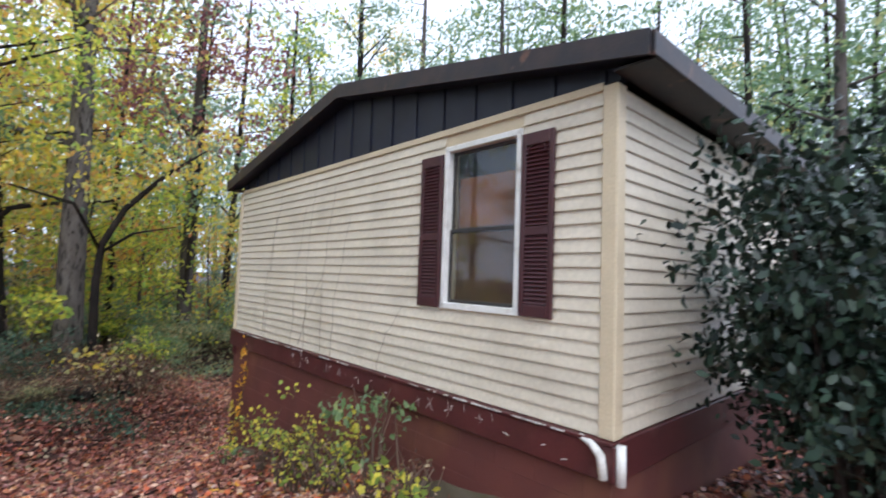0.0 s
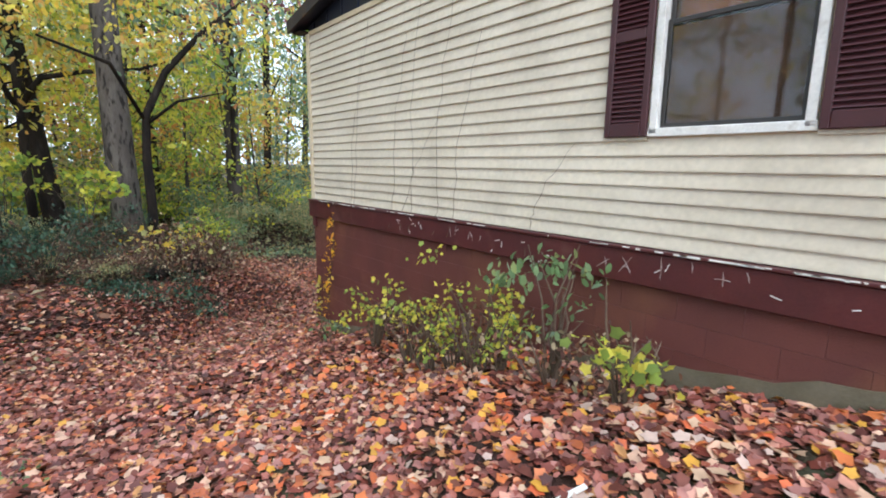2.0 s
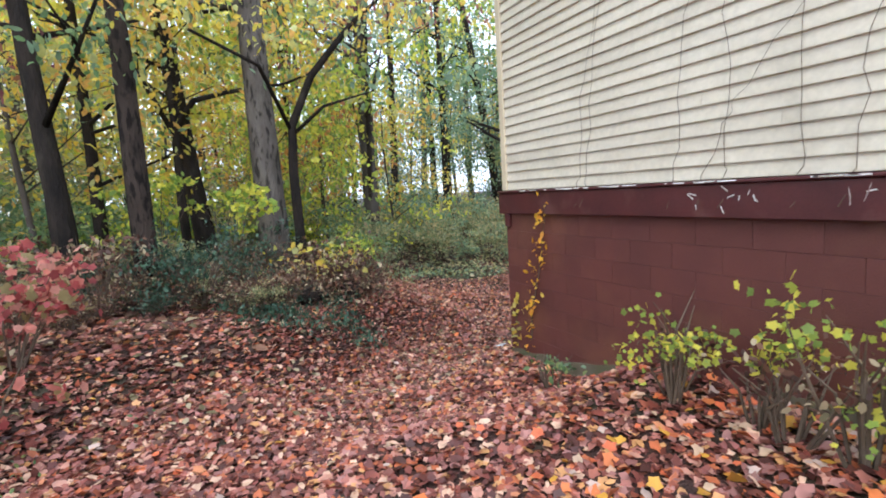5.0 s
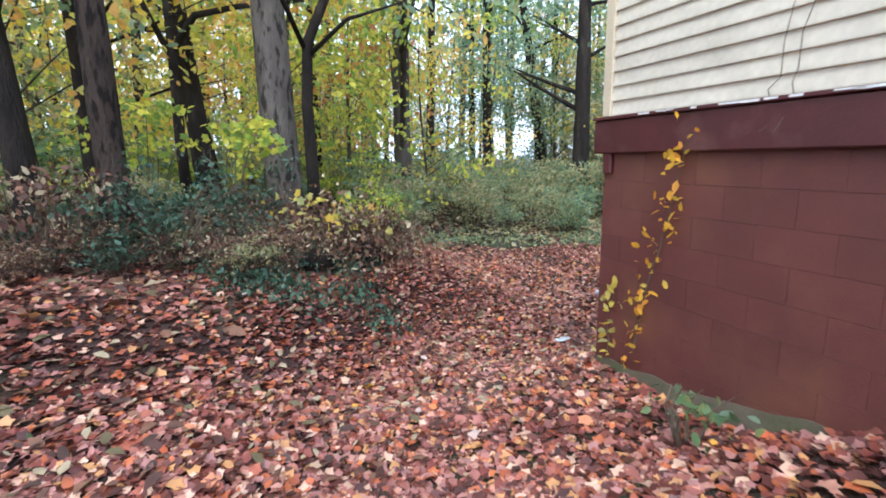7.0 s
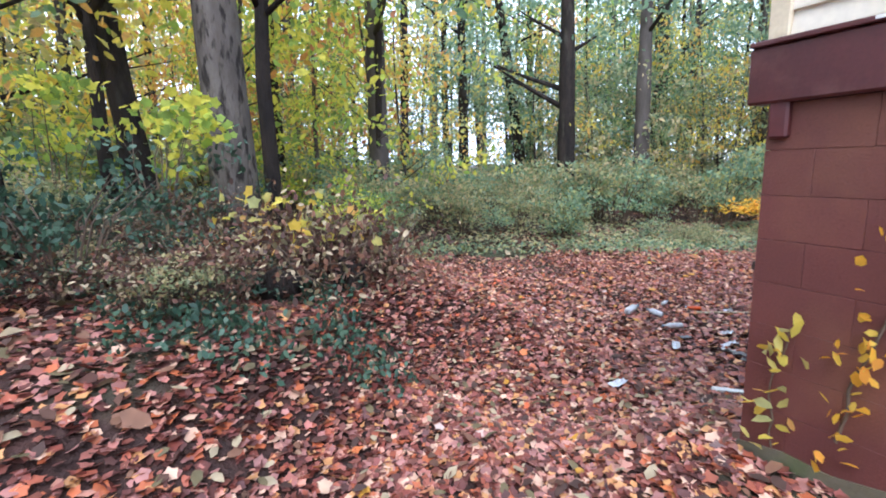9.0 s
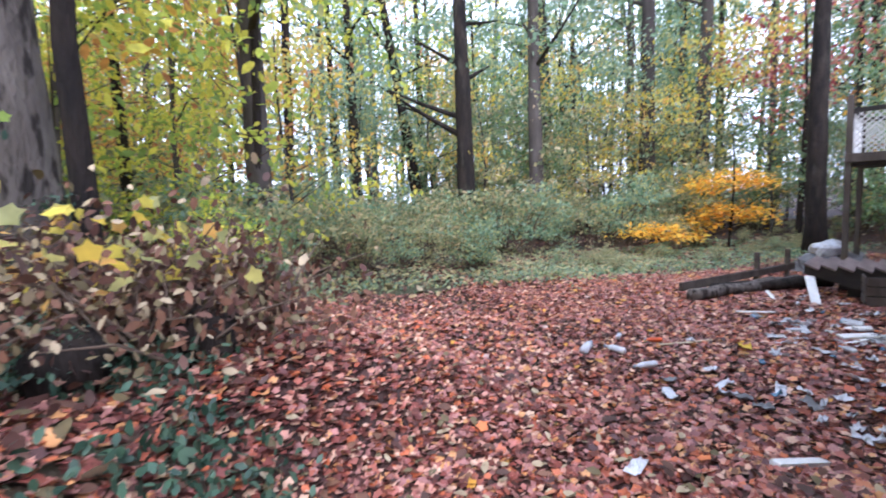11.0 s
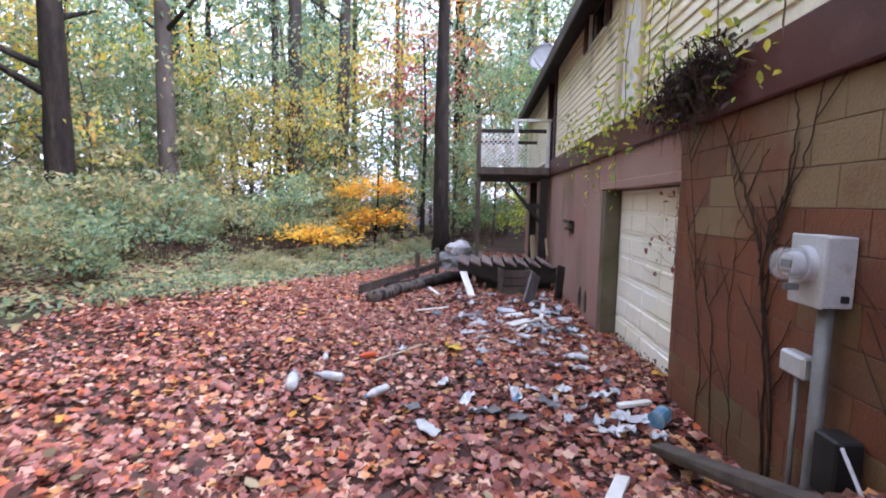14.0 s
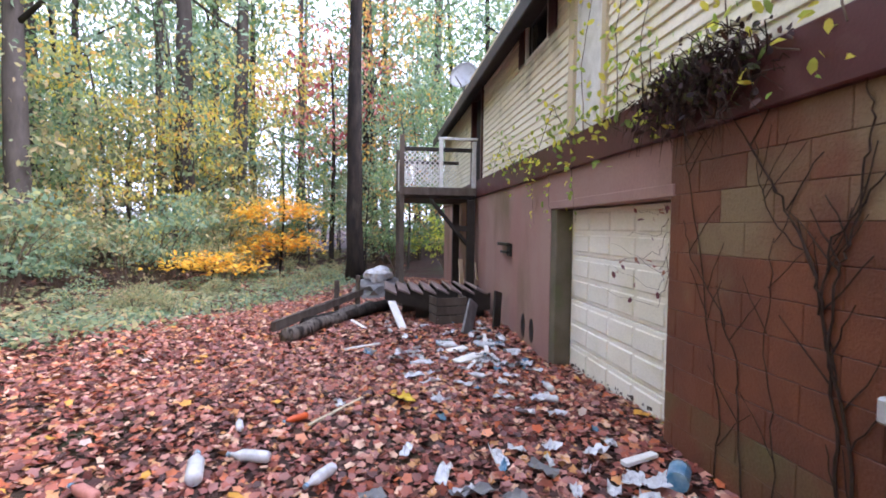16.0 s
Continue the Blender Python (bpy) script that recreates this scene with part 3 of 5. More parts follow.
def house_frame_window(parent, w, sashes=True):
    """White frame, sashes, glass and sill in the opening w of a wall in its own frame."""
    x0, x1, z0, z1 = w
    f = 0.03
    bm = bmesh.new()
    for a in ((x0 - 0.02, x0 + f, z0, z1), (x1 - f, x1 + 0.02, z0, z1), (x0 - 0.02, x1 + 0.02, z1 - f, z1 + 0.02), (x0 - 0.03, x1 + 0.03, z0 - 0.02, z0 + 0.035)):
        add_box(bm, a[0], a[1], -0.06, 0.032, a[2], a[3], 0.004)
    win = part("window_frame", bm, M_WHITE, parent, "white painted window frame")
    zm = z0 + (z1 - z0) * 0.47
    for k, (a, b, dy) in enumerate(((z0 + 0.036, zm + 0.02, -0.012), (zm - 0.02, z1 - f - 0.001, -0.034))):
        bm = bmesh.new()
        t = 0.03
        for q in ((x0 + f + 0.001, x0 + f + t, a, b), (x1 - f - t, x1 - f - 0.001, a, b), (x0 + f + t, x1 - f - t, a, a + t), (x0 + f + t, x1 - f - t, b - t, b)):
            add_box(bm, q[0], q[1], dy - 0.02, dy, q[2], q[3], 0.003)
        part("sash", bm, M_SASH, win)
        pane = part("pane", box(x0 + f + t, x1 - f - t, dy - 0.012, dy - 0.008, a + t, b - t, 0), glass, win)
        pane.visible_shadow = False
    return win


win1 = empty("window_1", gable.matrix_world, "double hung window with boards behind dusty glass", "window", kind="structure")
house_frame_window(win1, WIN)
part("backing_board", box(WIN[0] + 0.02, WIN[1] - 0.02, -0.13, -0.12, 0.78, 1.86, 0), M_CARD, win1, "brown boards behind the glass")
part("backing_board", box(WIN[0] + 0.06, WIN[1] - 0.12, -0.118, -0.108, 1.48, 1.93, 0), M_CARD_NEW, win1, "brown boards behind the glass")
# dark sheet behind the panes, coloured as the shade of the room
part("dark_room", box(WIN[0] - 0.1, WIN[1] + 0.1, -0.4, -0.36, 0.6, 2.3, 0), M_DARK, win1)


def shutter(x0, x1, z0, z1):
    th = empty("shutter", gable.matrix_world, "maroon louvred plastic shutter beside the window", "shutter", "window shutters")
    bm = bmesh.new()
    f = 0.045
    zm = z0 + (z1 - z0) * 0.46
    for a in ((x0, x0 + f, z0, z1), (x1 - f, x1, z0, z1), (x0 + f, x1 - f, z0, z0 + 0.09), (x0 + f, x1 - f, zm - 0.035, zm + 0.035), (x0 + f, x1 - f, z1 - 0.1, z1)):
        add_box(bm, a[0], a[1], 0.022, 0.05, a[2], a[3], 0.005)
    part("shutter_frame", bm, M_SHUTTER, th)
    part("backing_panel", box(x0 + 0.01, x1 - 0.01, 0.022, 0.027, z0 + 0.01, z1 - 0.01, 0), M_SHUTTER, th)
    for lo, hi in ((z0 + 0.095, zm - 0.04), (zm + 0.04, z1 - 0.105)):
        n = int((hi - lo) / 0.032)
        first = None
        for i in range(n):
            m = pose((x0 + x1) / 2, 0.036, lo + (i + 0.5) * (hi - lo) / n, 38, 0, 0)
            if first is None:
                hw = (x1 - x0) / 2 - f
                first = part("louvre", box(-hw, hw, -0.003, 0.003, -0.015, 0.015, 0), M_SHUTTER, th, m=m)
            else:
                put_mesh("louvre", first.data, None, th, m=m)
    arch = bmesh.new()
    c = [((x0 + x1) / 2 + (x1 - x0) * 0.26 * math.cos(a), 0.047, z1 - 0.16 + 0.08 * math.sin(a)) for a in np.linspace(0, math.pi, 9)]
    tube_into(arch, c, 0.006, 6)
    part("arch_trim", arch, M_SHUTTER, th)


shutter(7 - 2.0, 7 - 1.69, 0.735, 2.155)
shutter(7 - 0.765, 7 - 0.46, 0.735, 2.155)

# gable panel and roof
OV = 0.16
tri = bmesh.new()
a = [(0.02, -0.02, H + 0.03), (0.02, 7.02, H + 0.03), (0.02, 7.02, 2.5), (0.02, 3.5, 3.2), (0.02, -0.02, 2.5)]
vs = [tri.verts.new(p) for p in a]
vb = [tri.verts.new((p[0] + 0.08, p[1], p[2])) for p in a]
tri.faces.new(vs[::-1]), tri.faces.new(vb)
for i in range(5):
    tri.faces.new((vs[i], vs[(i + 1) % 5], vb[(i + 1) % 5], vb[i]))
bmesh.ops.recalc_face_normals(tri, faces=tri.faces)
gp = tagged(empty("wall_gable_panel"), "dark boarded gable panel under the roof", "wall", kind="structure")
part("panel", tri, M_GABLE, gp)
for i in range(17):
    yy = 0.1 + i * 0.42
    top = 2.5 + 0.199 * (3.5 - abs(yy - 3.5)) - 0.03
    part("batten", box(0.0, 0.024, yy - 0.02, yy + 0.02, H + 0.03, top, 0.003), M_GABLE, gp)

roof = tagged(empty("roof"), "dark low pitched shingle roof with weathered fascia", "roof", kind="structure")
RZ, EZ = 3.29, 2.57
XA, XB = 4.75, 15.2
part("front_slope", slab([(-OV, -0.31, EZ), (XB, -0.31, EZ), (XB, 3.5, RZ), (-OV, 3.5, RZ)], 0.05), M_ROOF, roof)
part("rear_slope", slab([(-OV, 7.31, EZ), (-OV, 3.5, RZ), (XA, 3.5, RZ), (XA, 7.45, EZ)], 0.05), M_ROOF, roof)


def rake(y0, z0, y1, z1, x):
    bm = bmesh.new()
    c = [(x, y0, z0), (x + 0.025, y0, z0), (x + 0.025, y1, z1), (x, y1, z1)]
    lo = [bm.verts.new((p[0], p[1], p[2] - 0.16)) for p in c]
    hi = [bm.verts.new((p[0], p[1], p[2] + 0.004)) for p in c]
    for i in range(4):
        bm.faces.new((lo[i], lo[(i + 1) % 4], hi[(i + 1) % 4], hi[i]))
    bm.faces.new(hi), bm.faces.new(lo[::-1])
    bmesh.ops.recalc_face_normals(bm, faces=bm.faces)
    return bm


part("rake_board", rake(-0.31, EZ, 3.5, RZ, -OV - 0.026), M_FASCIA, roof)
part("rake_board", rake(3.5, RZ, 7.31, EZ, -OV - 0.026), M_FASCIA, roof)
part("front_fascia", box(-OV, XB, -0.335, -0.312, EZ - 0.16, EZ, 0.004), M_FASCIA, roof)
part("front_soffit", box(-0.1, XB, -0.31, -0.03, EZ - 0.16, EZ - 0.145, 0), M_FASCIA, roof)
part("rear_soffit", box(-0.1, XA, 7.03, 7.3, EZ - 0.16, EZ - 0.145, 0), M_FASCIA, roof)
part("rake_soffit", slab([(-OV, -0.3, EZ - 0.13), (0.02, -0.3, EZ - 0.13), (0.02, 3.5, RZ - 0.13), (-OV, 3.5, RZ - 0.13)], 0.012), M_GABLE, roof)
part("rake_soffit", slab([(-OV, 3.5, RZ - 0.13), (0.02, 3.5, RZ - 0.13), (0.02, 7.3, EZ - 0.13), (-OV, 7.3, EZ - 0.13)], 0.012), M_GABLE, roof)
# lower rear eave over the second half
EB = 1.66
c0, c1 = back(XA, 0.36), back(XB, 0.36)
part("rear_slope", slab([(c0.x, c0.y, EB), (XA, 3.5, RZ), (XB, 3.5, RZ), (c1.x, c1.y, EB)], 0.06), M_ROOF, roof)
part("rear_fascia", box(XA, XB, 0.362, 0.39, EB - 0.19, EB + 0.005, 0.005, BACK), M_FASCIA, roof)
part("end_wall", slab([(XA - 0.02, 3.5, RZ), (XA, 3.5, RZ), (XA, 7.2, EZ), (XA - 0.02, 7.2, EZ)], 0.9), M_GABLE, roof)

# front wall
front = empty("wall_front", Matrix(((1, 0, 0, 0), (0, -1, 0, 0), (0, 0, 1, 0), (0, 0, 0, 1))), "cream lap siding front wall", "wall", kind="structure")
part("wall_core", wall_body(XB, 0, H, 0.14, [], 0.01), M_TRIM, front)
siding(front, 0.06, XB, 0.005, ROWS, PITCH, [], M_CREAM, 2)
part("corner_post", box(-0.03, 0.08, -0.05, 0.034, -0.005, H, 0.006), M_TRIM, front)
part("band_board", box(0.0, XB, -0.04, 0.05, -0.27, -0.01, 0.008), M_MAROON, front)
part("foundation", box(0.0, XB, -0.2, 0.0, -1.4, -0.25, 0.005), M_BLOCK, front)
far_wall = tagged(empty("wall_far_end"), "far end wall of the house", "wall", kind="structure")
part("wall_core", box(XB - 0.14, XB, 0, 7.6, -2.9, 2.5, 0), M_CREAM_OLD, far_wall)

# downspout stub at the corner
ds = tagged(empty("downspout"), "short white downspout stub with peeling paint at the house corner", "downspout")
part("elbow", tube([(-0.05, 0.2, -0.02), (-0.075, 0.1, -0.04), (-0.085, 0.03, -0.1), (-0.085, 0.01, -0.24)], [0.02, 0.026, 0.03, 0.03], 10), M_WHITE, ds, smooth=True)
part("pipe", tube([(-0.02, -0.075, -0.02), (-0.02, -0.078, -0.27)], 0.032, 10), M_WHITE, ds, smooth=True)

# ---------------------------------------------------------------- rear wall
DOOR = (3.3, 5.68, -3.0, -0.83)
DW = (9.6, 10.6, -0.28, 1.74)
W2 = (5.85, 6.75, 1.25, 2.3)
rear = empty("wall_rear", BACK, "mildewed cream lap siding rear wall", "wall", kind="structure")
part("wall_core", wall_body(XB, -0.06, H, 0.14, [(W2[0], W2[1], W2[2], H - 0.06), (DW[0], DW[1], -0.06, DW[3])], 0.06), M_TRIM, rear)
siding(rear, 0.06, 4.3, -0.06, ROWS, PITCH, [], M_CREAM_OLD, 3)
siding(rear, 5.12, XB, -0.06, ROWS, PITCH, [(W2[0] - 0.3, W2[1] + 0.3, W2[2], 3), (DW[0] - 0.08, DW[1] + 0.08, -1, DW[3] + 0.05)], M_CREAM_OLD, 4)
part("corner_post", box(5.0, 5.14, 0, 0.05, -0.06, H, 0.006), M_TRIM, rear)
part("corner_post", box(4.28, 4.36, 0, 0.05, -0.06, H, 0.006), M_TRIM, rear)
part("patch_panel", box(4.365, 4.995, 0.0, 0.012, -0.06, H, 0), M_WHITE, rear, "stained white panel between two posts")
win2 = empty("window_2", BACK, "dark window under the rear eave", "window", kind="structure")
house_frame_window(win2, (W2[0], W2[1], W2[2], H - 0.08))
# near-black sheet in place of the shaded room inside
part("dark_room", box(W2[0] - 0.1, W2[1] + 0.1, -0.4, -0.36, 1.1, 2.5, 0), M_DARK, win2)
for a in (W2[0] - 0.3, W2[1] + 0.035):
    th = empty("shutter", BACK, "narrow maroon plastic shutter", "shutter", "window shutters")
    part("shutter_panel", box(a, a + 0.26, 0.0225, 0.045, W2[2] + 0.01, H - 0.1, 0.006), M_SHUTTER, th)
door1 = empty("door_1", BACK, "dark brown back door opening onto the deck", "door", kind="structure")
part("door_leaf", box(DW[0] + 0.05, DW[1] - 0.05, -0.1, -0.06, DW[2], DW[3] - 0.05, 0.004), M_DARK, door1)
bm = bmesh.new()
for a in ((DW[0] - 0.07, DW[0] + 0.05, DW[2], DW[3] - 0.05), (DW[1] - 0.05, DW[1] + 0.07, DW[2], DW[3] - 0.05), (DW[0] - 0.07, DW[1] + 0.07, DW[3] - 0.049, DW[3] + 0.06)):
    add_box(bm, a[0], a[1], -0.1, 0.05, a[2], a[3], 0.005)
part("door_frame", bm, M_SHUTTER, door1)

rf = empty("wall_foundation_rear", BACK, "brown painted block basement wall with peeling patches", "wall", kind="structure")
part("band_board", box(-0.04, XB, -0.03, 0.05, -0.42, -0.075, 0.01), M_MAROON, rf, "maroon painted band board")
part("mortar_backing", wall_body(3.3, -3.0, -0.3, 0.2, [], 0.05), M_MORTAR, rf, m=pose(0, -0.012, 0))
part("plaster_wall", wall_body(XB, -3.0, -0.3, 0.25, [(DOOR[0], DOOR[1], -3.0, DOOR[3])], 3.302), M_STUCCO, rf, "faded maroon plaster with damp stains")
part("lintel", box(3.25, 5.72, -0.12, 0.012, -0.83, -0.74, 0.006), M_STUCCO, rf)
part("jamb_post", box(5.5, 5.678, -0.2, -0.004, -3.0, -0.84, 0.006), M_FOOTING, rf)
# holes drawn as flat black discs: their inner shade is only colour
for s0 in (6.34, 6.72):
    bm = bmesh.new()
    c = [bm.verts.new((s0 + 0.09 * math.cos(a), 0.004, -2.45 + 0.17 * math.sin(a))) for a in np.linspace(0, math.tau, 14)[:-1]]
    e = [bm.verts.new((v.co.x, -0.02, v.co.z)) for v in c]
    bm.faces.new(c[::-1])
    for i in range(13):
        bm.faces.new((c[i], c[(i + 1) % 13], e[(i + 1) % 13], e[i]))
    part("vent_hole", bm, M_BLACK, rf, "flat black disc for the shade in a round wall hole")

gd = empty("garage_door", BACK, "dirty white raised panel garage door, closed", "garage door")
sec_h = 0.52
for k in range(4):
    z0 = -2.92 + k * sec_h
    sec = part("door_section", box(3.1, 5.5, -0.24, -0.2, z0, z0 + sec_h - 0.006, 0.006), M_DOOR, gd)
    first = None
    for i in range(5):
        for j in range(2):
            m = pose(3.16 + i * 0.47, -0.2, z0 + 0.04 + j * 0.24)
            if first is None:
                bm = bmesh.new()
                add_box(bm, 0, 0.42, -0.004, 0.012, 0, 0.19, 0.0)
                bmesh.ops.bevel(bm, geom=[e for e in bm.edges if all(v.co.y > 0 for v in e.verts)], offset=0.011, segments=1, affect="EDGES")
                first = part("raised_panel", bm, M_DOOR, sec, m=m)
            else:
                put_mesh("raised_panel", first.data, None, sec, m=m)
part("door_handle", box(3.42, 3.46, -0.2, -0.16, -1.93, -1.86, 0.008), M_BLACK, gd, "small dark handle")

r = random.Random(91)
for i in range(34):
    p = r.uniform(3.3, 5.45)
    z0 = gz(*back(p, -0.15).xy) + r.uniform(0.0, 0.07)
    part("rust_chip", box(p, p + r.uniform(0.01, 0.05), -0.2, -0.187, z0, z0 + r.uniform(0.01, 0.035), 0), M_OLD_WOOD, gd, "rusted chip at the foot of the door")
wl = empty("wall_bracket", BACK, "rusty dark metal bracket on the plaster wall", "bracket")
part("plate", box(7.35, 7.55, 0.0, 0.03, -1.5, -1.3, 0.004), M_BLACK, wl)
part("arm", box(7.35, 7.95, 0.03, 0.09, -1.34, -1.29, 0.006), M_BLACK, wl)
part("arm", box(7.35, 7.75, 0.03, 0.09, -1.46, -1.42, 0.006), M_BLACK, wl)

# electric meter
em = empty("electric_meter", BACK, "grey metal electric meter box on the block wall", "electric meter")
part("meter_box", box(1.44, 1.66, 0.005, 0.13, -1.45, -1.14, 0.006), M_METAL, em)
part("box_lid", box(1.435, 1.665, 0.13, 0.14, -1.455, -1.135, 0.005), M_METAL, em)
hub = part("meter_ring", tube([(1.55, 0.138, -1.27), (1.55, 0.175, -1.27)], [0.085, 0.082], 24), M_METAL, em, smooth=False)
part("meter_body", tube([(1.55, 0.175, -1.27), (1.55, 0.225, -1.27)], [0.054, 0.052], 24), M_METAL, hub, "pale grey meter body")
dome = part("meter_glass", tube([(1.55, 0.176, -1.27), (1.55, 0.25, -1.27), (1.55, 0.268, -1.27), (1.55, 0.275, -1.27)], [0.072, 0.07, 0.058, 0.03], 24), clear_cover, hub, "clear domed cover", smooth=True)
dome.visible_shadow = False
part("dial", box(1.515, 1.585, 0.2255, 0.2295, -1.285, -1.25, 0), M_BLACK, hub)
part("name_plate", box(1.52, 1.58, 0.2255, 0.2285, -1.31, -1.293, 0), M_PIPE, hub)
part("seal_tab", box(1.55, 1.58, 0.16, 0.22, -1.39, -1.36, 0.004), M_PIPE, em)
part("conduit", tube([(1.52, 0.06, -1.45), (1.52, 0.06, -2.3), (1.54, 0.1, -2.5), (1.56, 0.16, -2.8)], 0.032, 12), M_PIPE, em, smooth=True)
part("knockout", box(1.415, 1.43, 0.04, 0.07, -1.42, -1.39, 0.003), M_BLACK, em)
jb = empty("junction_box", BACK, "small grey utility box below the meter", "utility box")
part("case", box(1.6, 1.78, 0.003, 0.08, -1.83, -1.72, 0.012), M_METAL, jb)
part("conduit", tube([(1.69, 0.04, -1.83), (1.69, 0.04, -2.75)], 0.013, 8), M_PIPE, jb, smooth=True)
bb = empty("cable_box", BACK, "black plastic cable box low on the wall", "cable box")
part("case", box(1.3, 1.44, 0.003, 0.12, -2.25, -1.98, 0.01), M_BLACK, bb)
wc = empty("white_cable", BACK, "loose white cable hanging from the wall", "cable")
part("cord", tube([(1.3, 0.1, -2.0), (1.1, 0.12, -2.18), (0.85, 0.14, -2.42), (0.6, 0.2, -2.6)], 0.008, 6), M_LITTER_W, wc)

# ---------------------------------------------------------------- deck
deck = empty("deck", BACK, "weathered raised wooden deck with white lattice panels", "deck")
D0, D1, DO = 9.95, 12.0, 1.62
FL = -0.27
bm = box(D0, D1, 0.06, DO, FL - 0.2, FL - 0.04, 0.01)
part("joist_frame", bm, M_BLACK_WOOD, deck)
for i in range(11):
    a = 0.08 + i * 0.141
    part("floor_board", box(D0 - 0.04, D1, a, a + 0.132, FL - 0.038, FL, 0.004), M_OLD_WOOD, deck)
part("rim_board", box(D0 - 0.065, D0 - 0.042, 0.06, DO + 0.03, FL - 0.13, FL + 0.03, 0.006), M_OLD_WOOD, deck, "grey rim board with peeling paint")
for s0 in (D0 - 0.02, D1 - 0.1):
    g = gz(*back(s0, DO).xy)
    part("post", box(s0, s0 + 0.1, DO - 0.07, DO + 0.03, g - 0.1, 0.82, 0.006), M_OLD_WOOD, deck)
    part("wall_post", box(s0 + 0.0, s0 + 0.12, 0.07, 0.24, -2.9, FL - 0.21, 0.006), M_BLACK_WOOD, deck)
part("white_post", box(D0 - 0.04, D0 + 0.05, 0.76, 0.84, FL - 0.1, 0.74, 0.006), M_WHITE, deck)
part("white_post", box(D0 - 0.04, D0 + 0.05, 0.07, 0.15, FL - 0.1, 0.72, 0.006), M_WHITE, deck)
part("white_rail", box(D0 - 0.04, D0 + 0.05, 0.04, 0.86, 0.741, 0.79, 0.006), M_WHITE, deck)
for s0, a, b in ((D0, 0.1, DO), (D1 - 0.06, 0.1, DO)):
    part("rail", box(s0, s0 + 0.05, a, b, 0.5, 0.58, 0.006), M_BLACK_WOOD, deck)
part("rail", box(D0 + 0.1, D1, DO - 0.05, DO, 0.5, 0.58, 0.006), M_BLACK_WOOD, deck)
brace = tube([(D0 + 0.03, 1.02, FL - 0.2), (D0 + 0.03, 0.2, -1.45)], 0.045, 4)
part("brace", brace, M_BLACK_WOOD, deck)
part("brace", box(D0, D0 + 0.06, 0.1, 0.5, -1.14, -1.02, 0.004), M_BLACK_WOOD, deck)


def lattice(m, w, h):
    bm = bmesh.new()
    step = 0.105
    n = int((w + h) / step) + 1
    for sgn in (1, -1):
        for i in range(n):
            c = i * step
            x0, x1 = max(0, c - h), min(w, c)
            if x1 - x0 < 0.03:
                continue
            z0, z1 = c - x0, c - x1
            if sgn < 0:
                z0, z1 = h - z0, h - z1
            d = Vector((x1 - x0, 0, z1 - z0))
            mm = Matrix.Translation(((x0 + x1) / 2, 0.004 * sgn, (z0 + z1) / 2)) @ Matrix.Rotation(-math.atan2(d.z, d.x), 4, "Y")
            add_box(bm, -d.length / 2, d.length / 2, -0.004, 0.004, -0.009, 0.009, 0, mm)
    return part("lattice_panel", bm, M_WHITE, deck, "white wooden lattice", m=m)


lattice(pose(D0 + 0.01, 0.84, FL + 0.08, 0, 0, 90), 0.71, 0.68)
lattice(pose(D1 - 0.03, 0.15, FL + 0.08, 0, 0, 90), 1.4, 0.68)
lattice(pose(D0 + 0.1, DO - 0.02, FL + 0.08), 1.85, 0.68)

# fallen stair flight below the deck
st = empty("fallen_stairs", BACK, "collapsed dark wooden stair flight leaning under the deck", "stairs")
TOP = -2.2
for s0 in (8.32, 9.38):
    bm = bmesh.new()
    prof = [(0.1, TOP), (0.1, TOP - 0.3), (1.1, TOP - 0.34), (1.95, TOP - 0.1)]
    for i in range(8):
        o = 1.95 - i * 0.225
        prof += [(o, TOP + 0.06), (o - 0.2, TOP - 0.03)]
    va = [bm.verts.new((s0, p[0], p[1])) for p in prof]
    vb = [bm.verts.new((s0 + 0.045, p[0], p[1])) for p in prof]
    bm.faces.new(va), bm.faces.new(vb[::-1])
    for i in range(len(prof)):
        j = (i + 1) % len(prof)
        bm.faces.new((va[i], vb[i], vb[j], va[j]))
    bmesh.ops.recalc_face_normals(bm, faces=bm.faces)
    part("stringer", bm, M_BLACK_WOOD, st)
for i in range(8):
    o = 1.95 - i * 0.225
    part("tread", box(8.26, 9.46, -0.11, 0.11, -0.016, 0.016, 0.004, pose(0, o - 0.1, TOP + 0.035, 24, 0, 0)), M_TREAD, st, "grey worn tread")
# black boards fill the underside of the flight, its shade painted in their colour
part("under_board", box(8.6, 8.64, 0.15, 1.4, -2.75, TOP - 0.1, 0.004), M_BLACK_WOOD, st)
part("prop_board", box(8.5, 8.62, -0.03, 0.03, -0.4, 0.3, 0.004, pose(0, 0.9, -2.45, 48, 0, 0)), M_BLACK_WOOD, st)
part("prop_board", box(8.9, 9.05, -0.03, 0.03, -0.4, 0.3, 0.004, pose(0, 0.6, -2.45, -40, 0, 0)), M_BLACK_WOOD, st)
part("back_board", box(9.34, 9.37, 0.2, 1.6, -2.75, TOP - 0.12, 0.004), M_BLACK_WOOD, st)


def plank(name, p, q, w, t, material, label, cat="board", roll=0.0):
    p, q = Vector(p), Vector(q)
    th = tagged(empty(name), label, cat)
    d = q - p
    m = Matrix.Translation((p + q) / 2) @ d.to_track_quat("X", "Z").to_matrix().to_4x4() @ pose(0, 0, 0, roll, 0, 0)
    L = d.length
    bm = box(-L / 2, L / 2, -w / 2, w / 2, -t / 2, t / 2, min(t, w) * 0.15)
    rr = random.Random(int(L * 1000))
    for v in bm.verts:
        v.co += Vector((0, rr.uniform(-1, 1), rr.uniform(-1, 1))) * t * 0.1
    part("plank", bm, material, th, m=m)
    return th


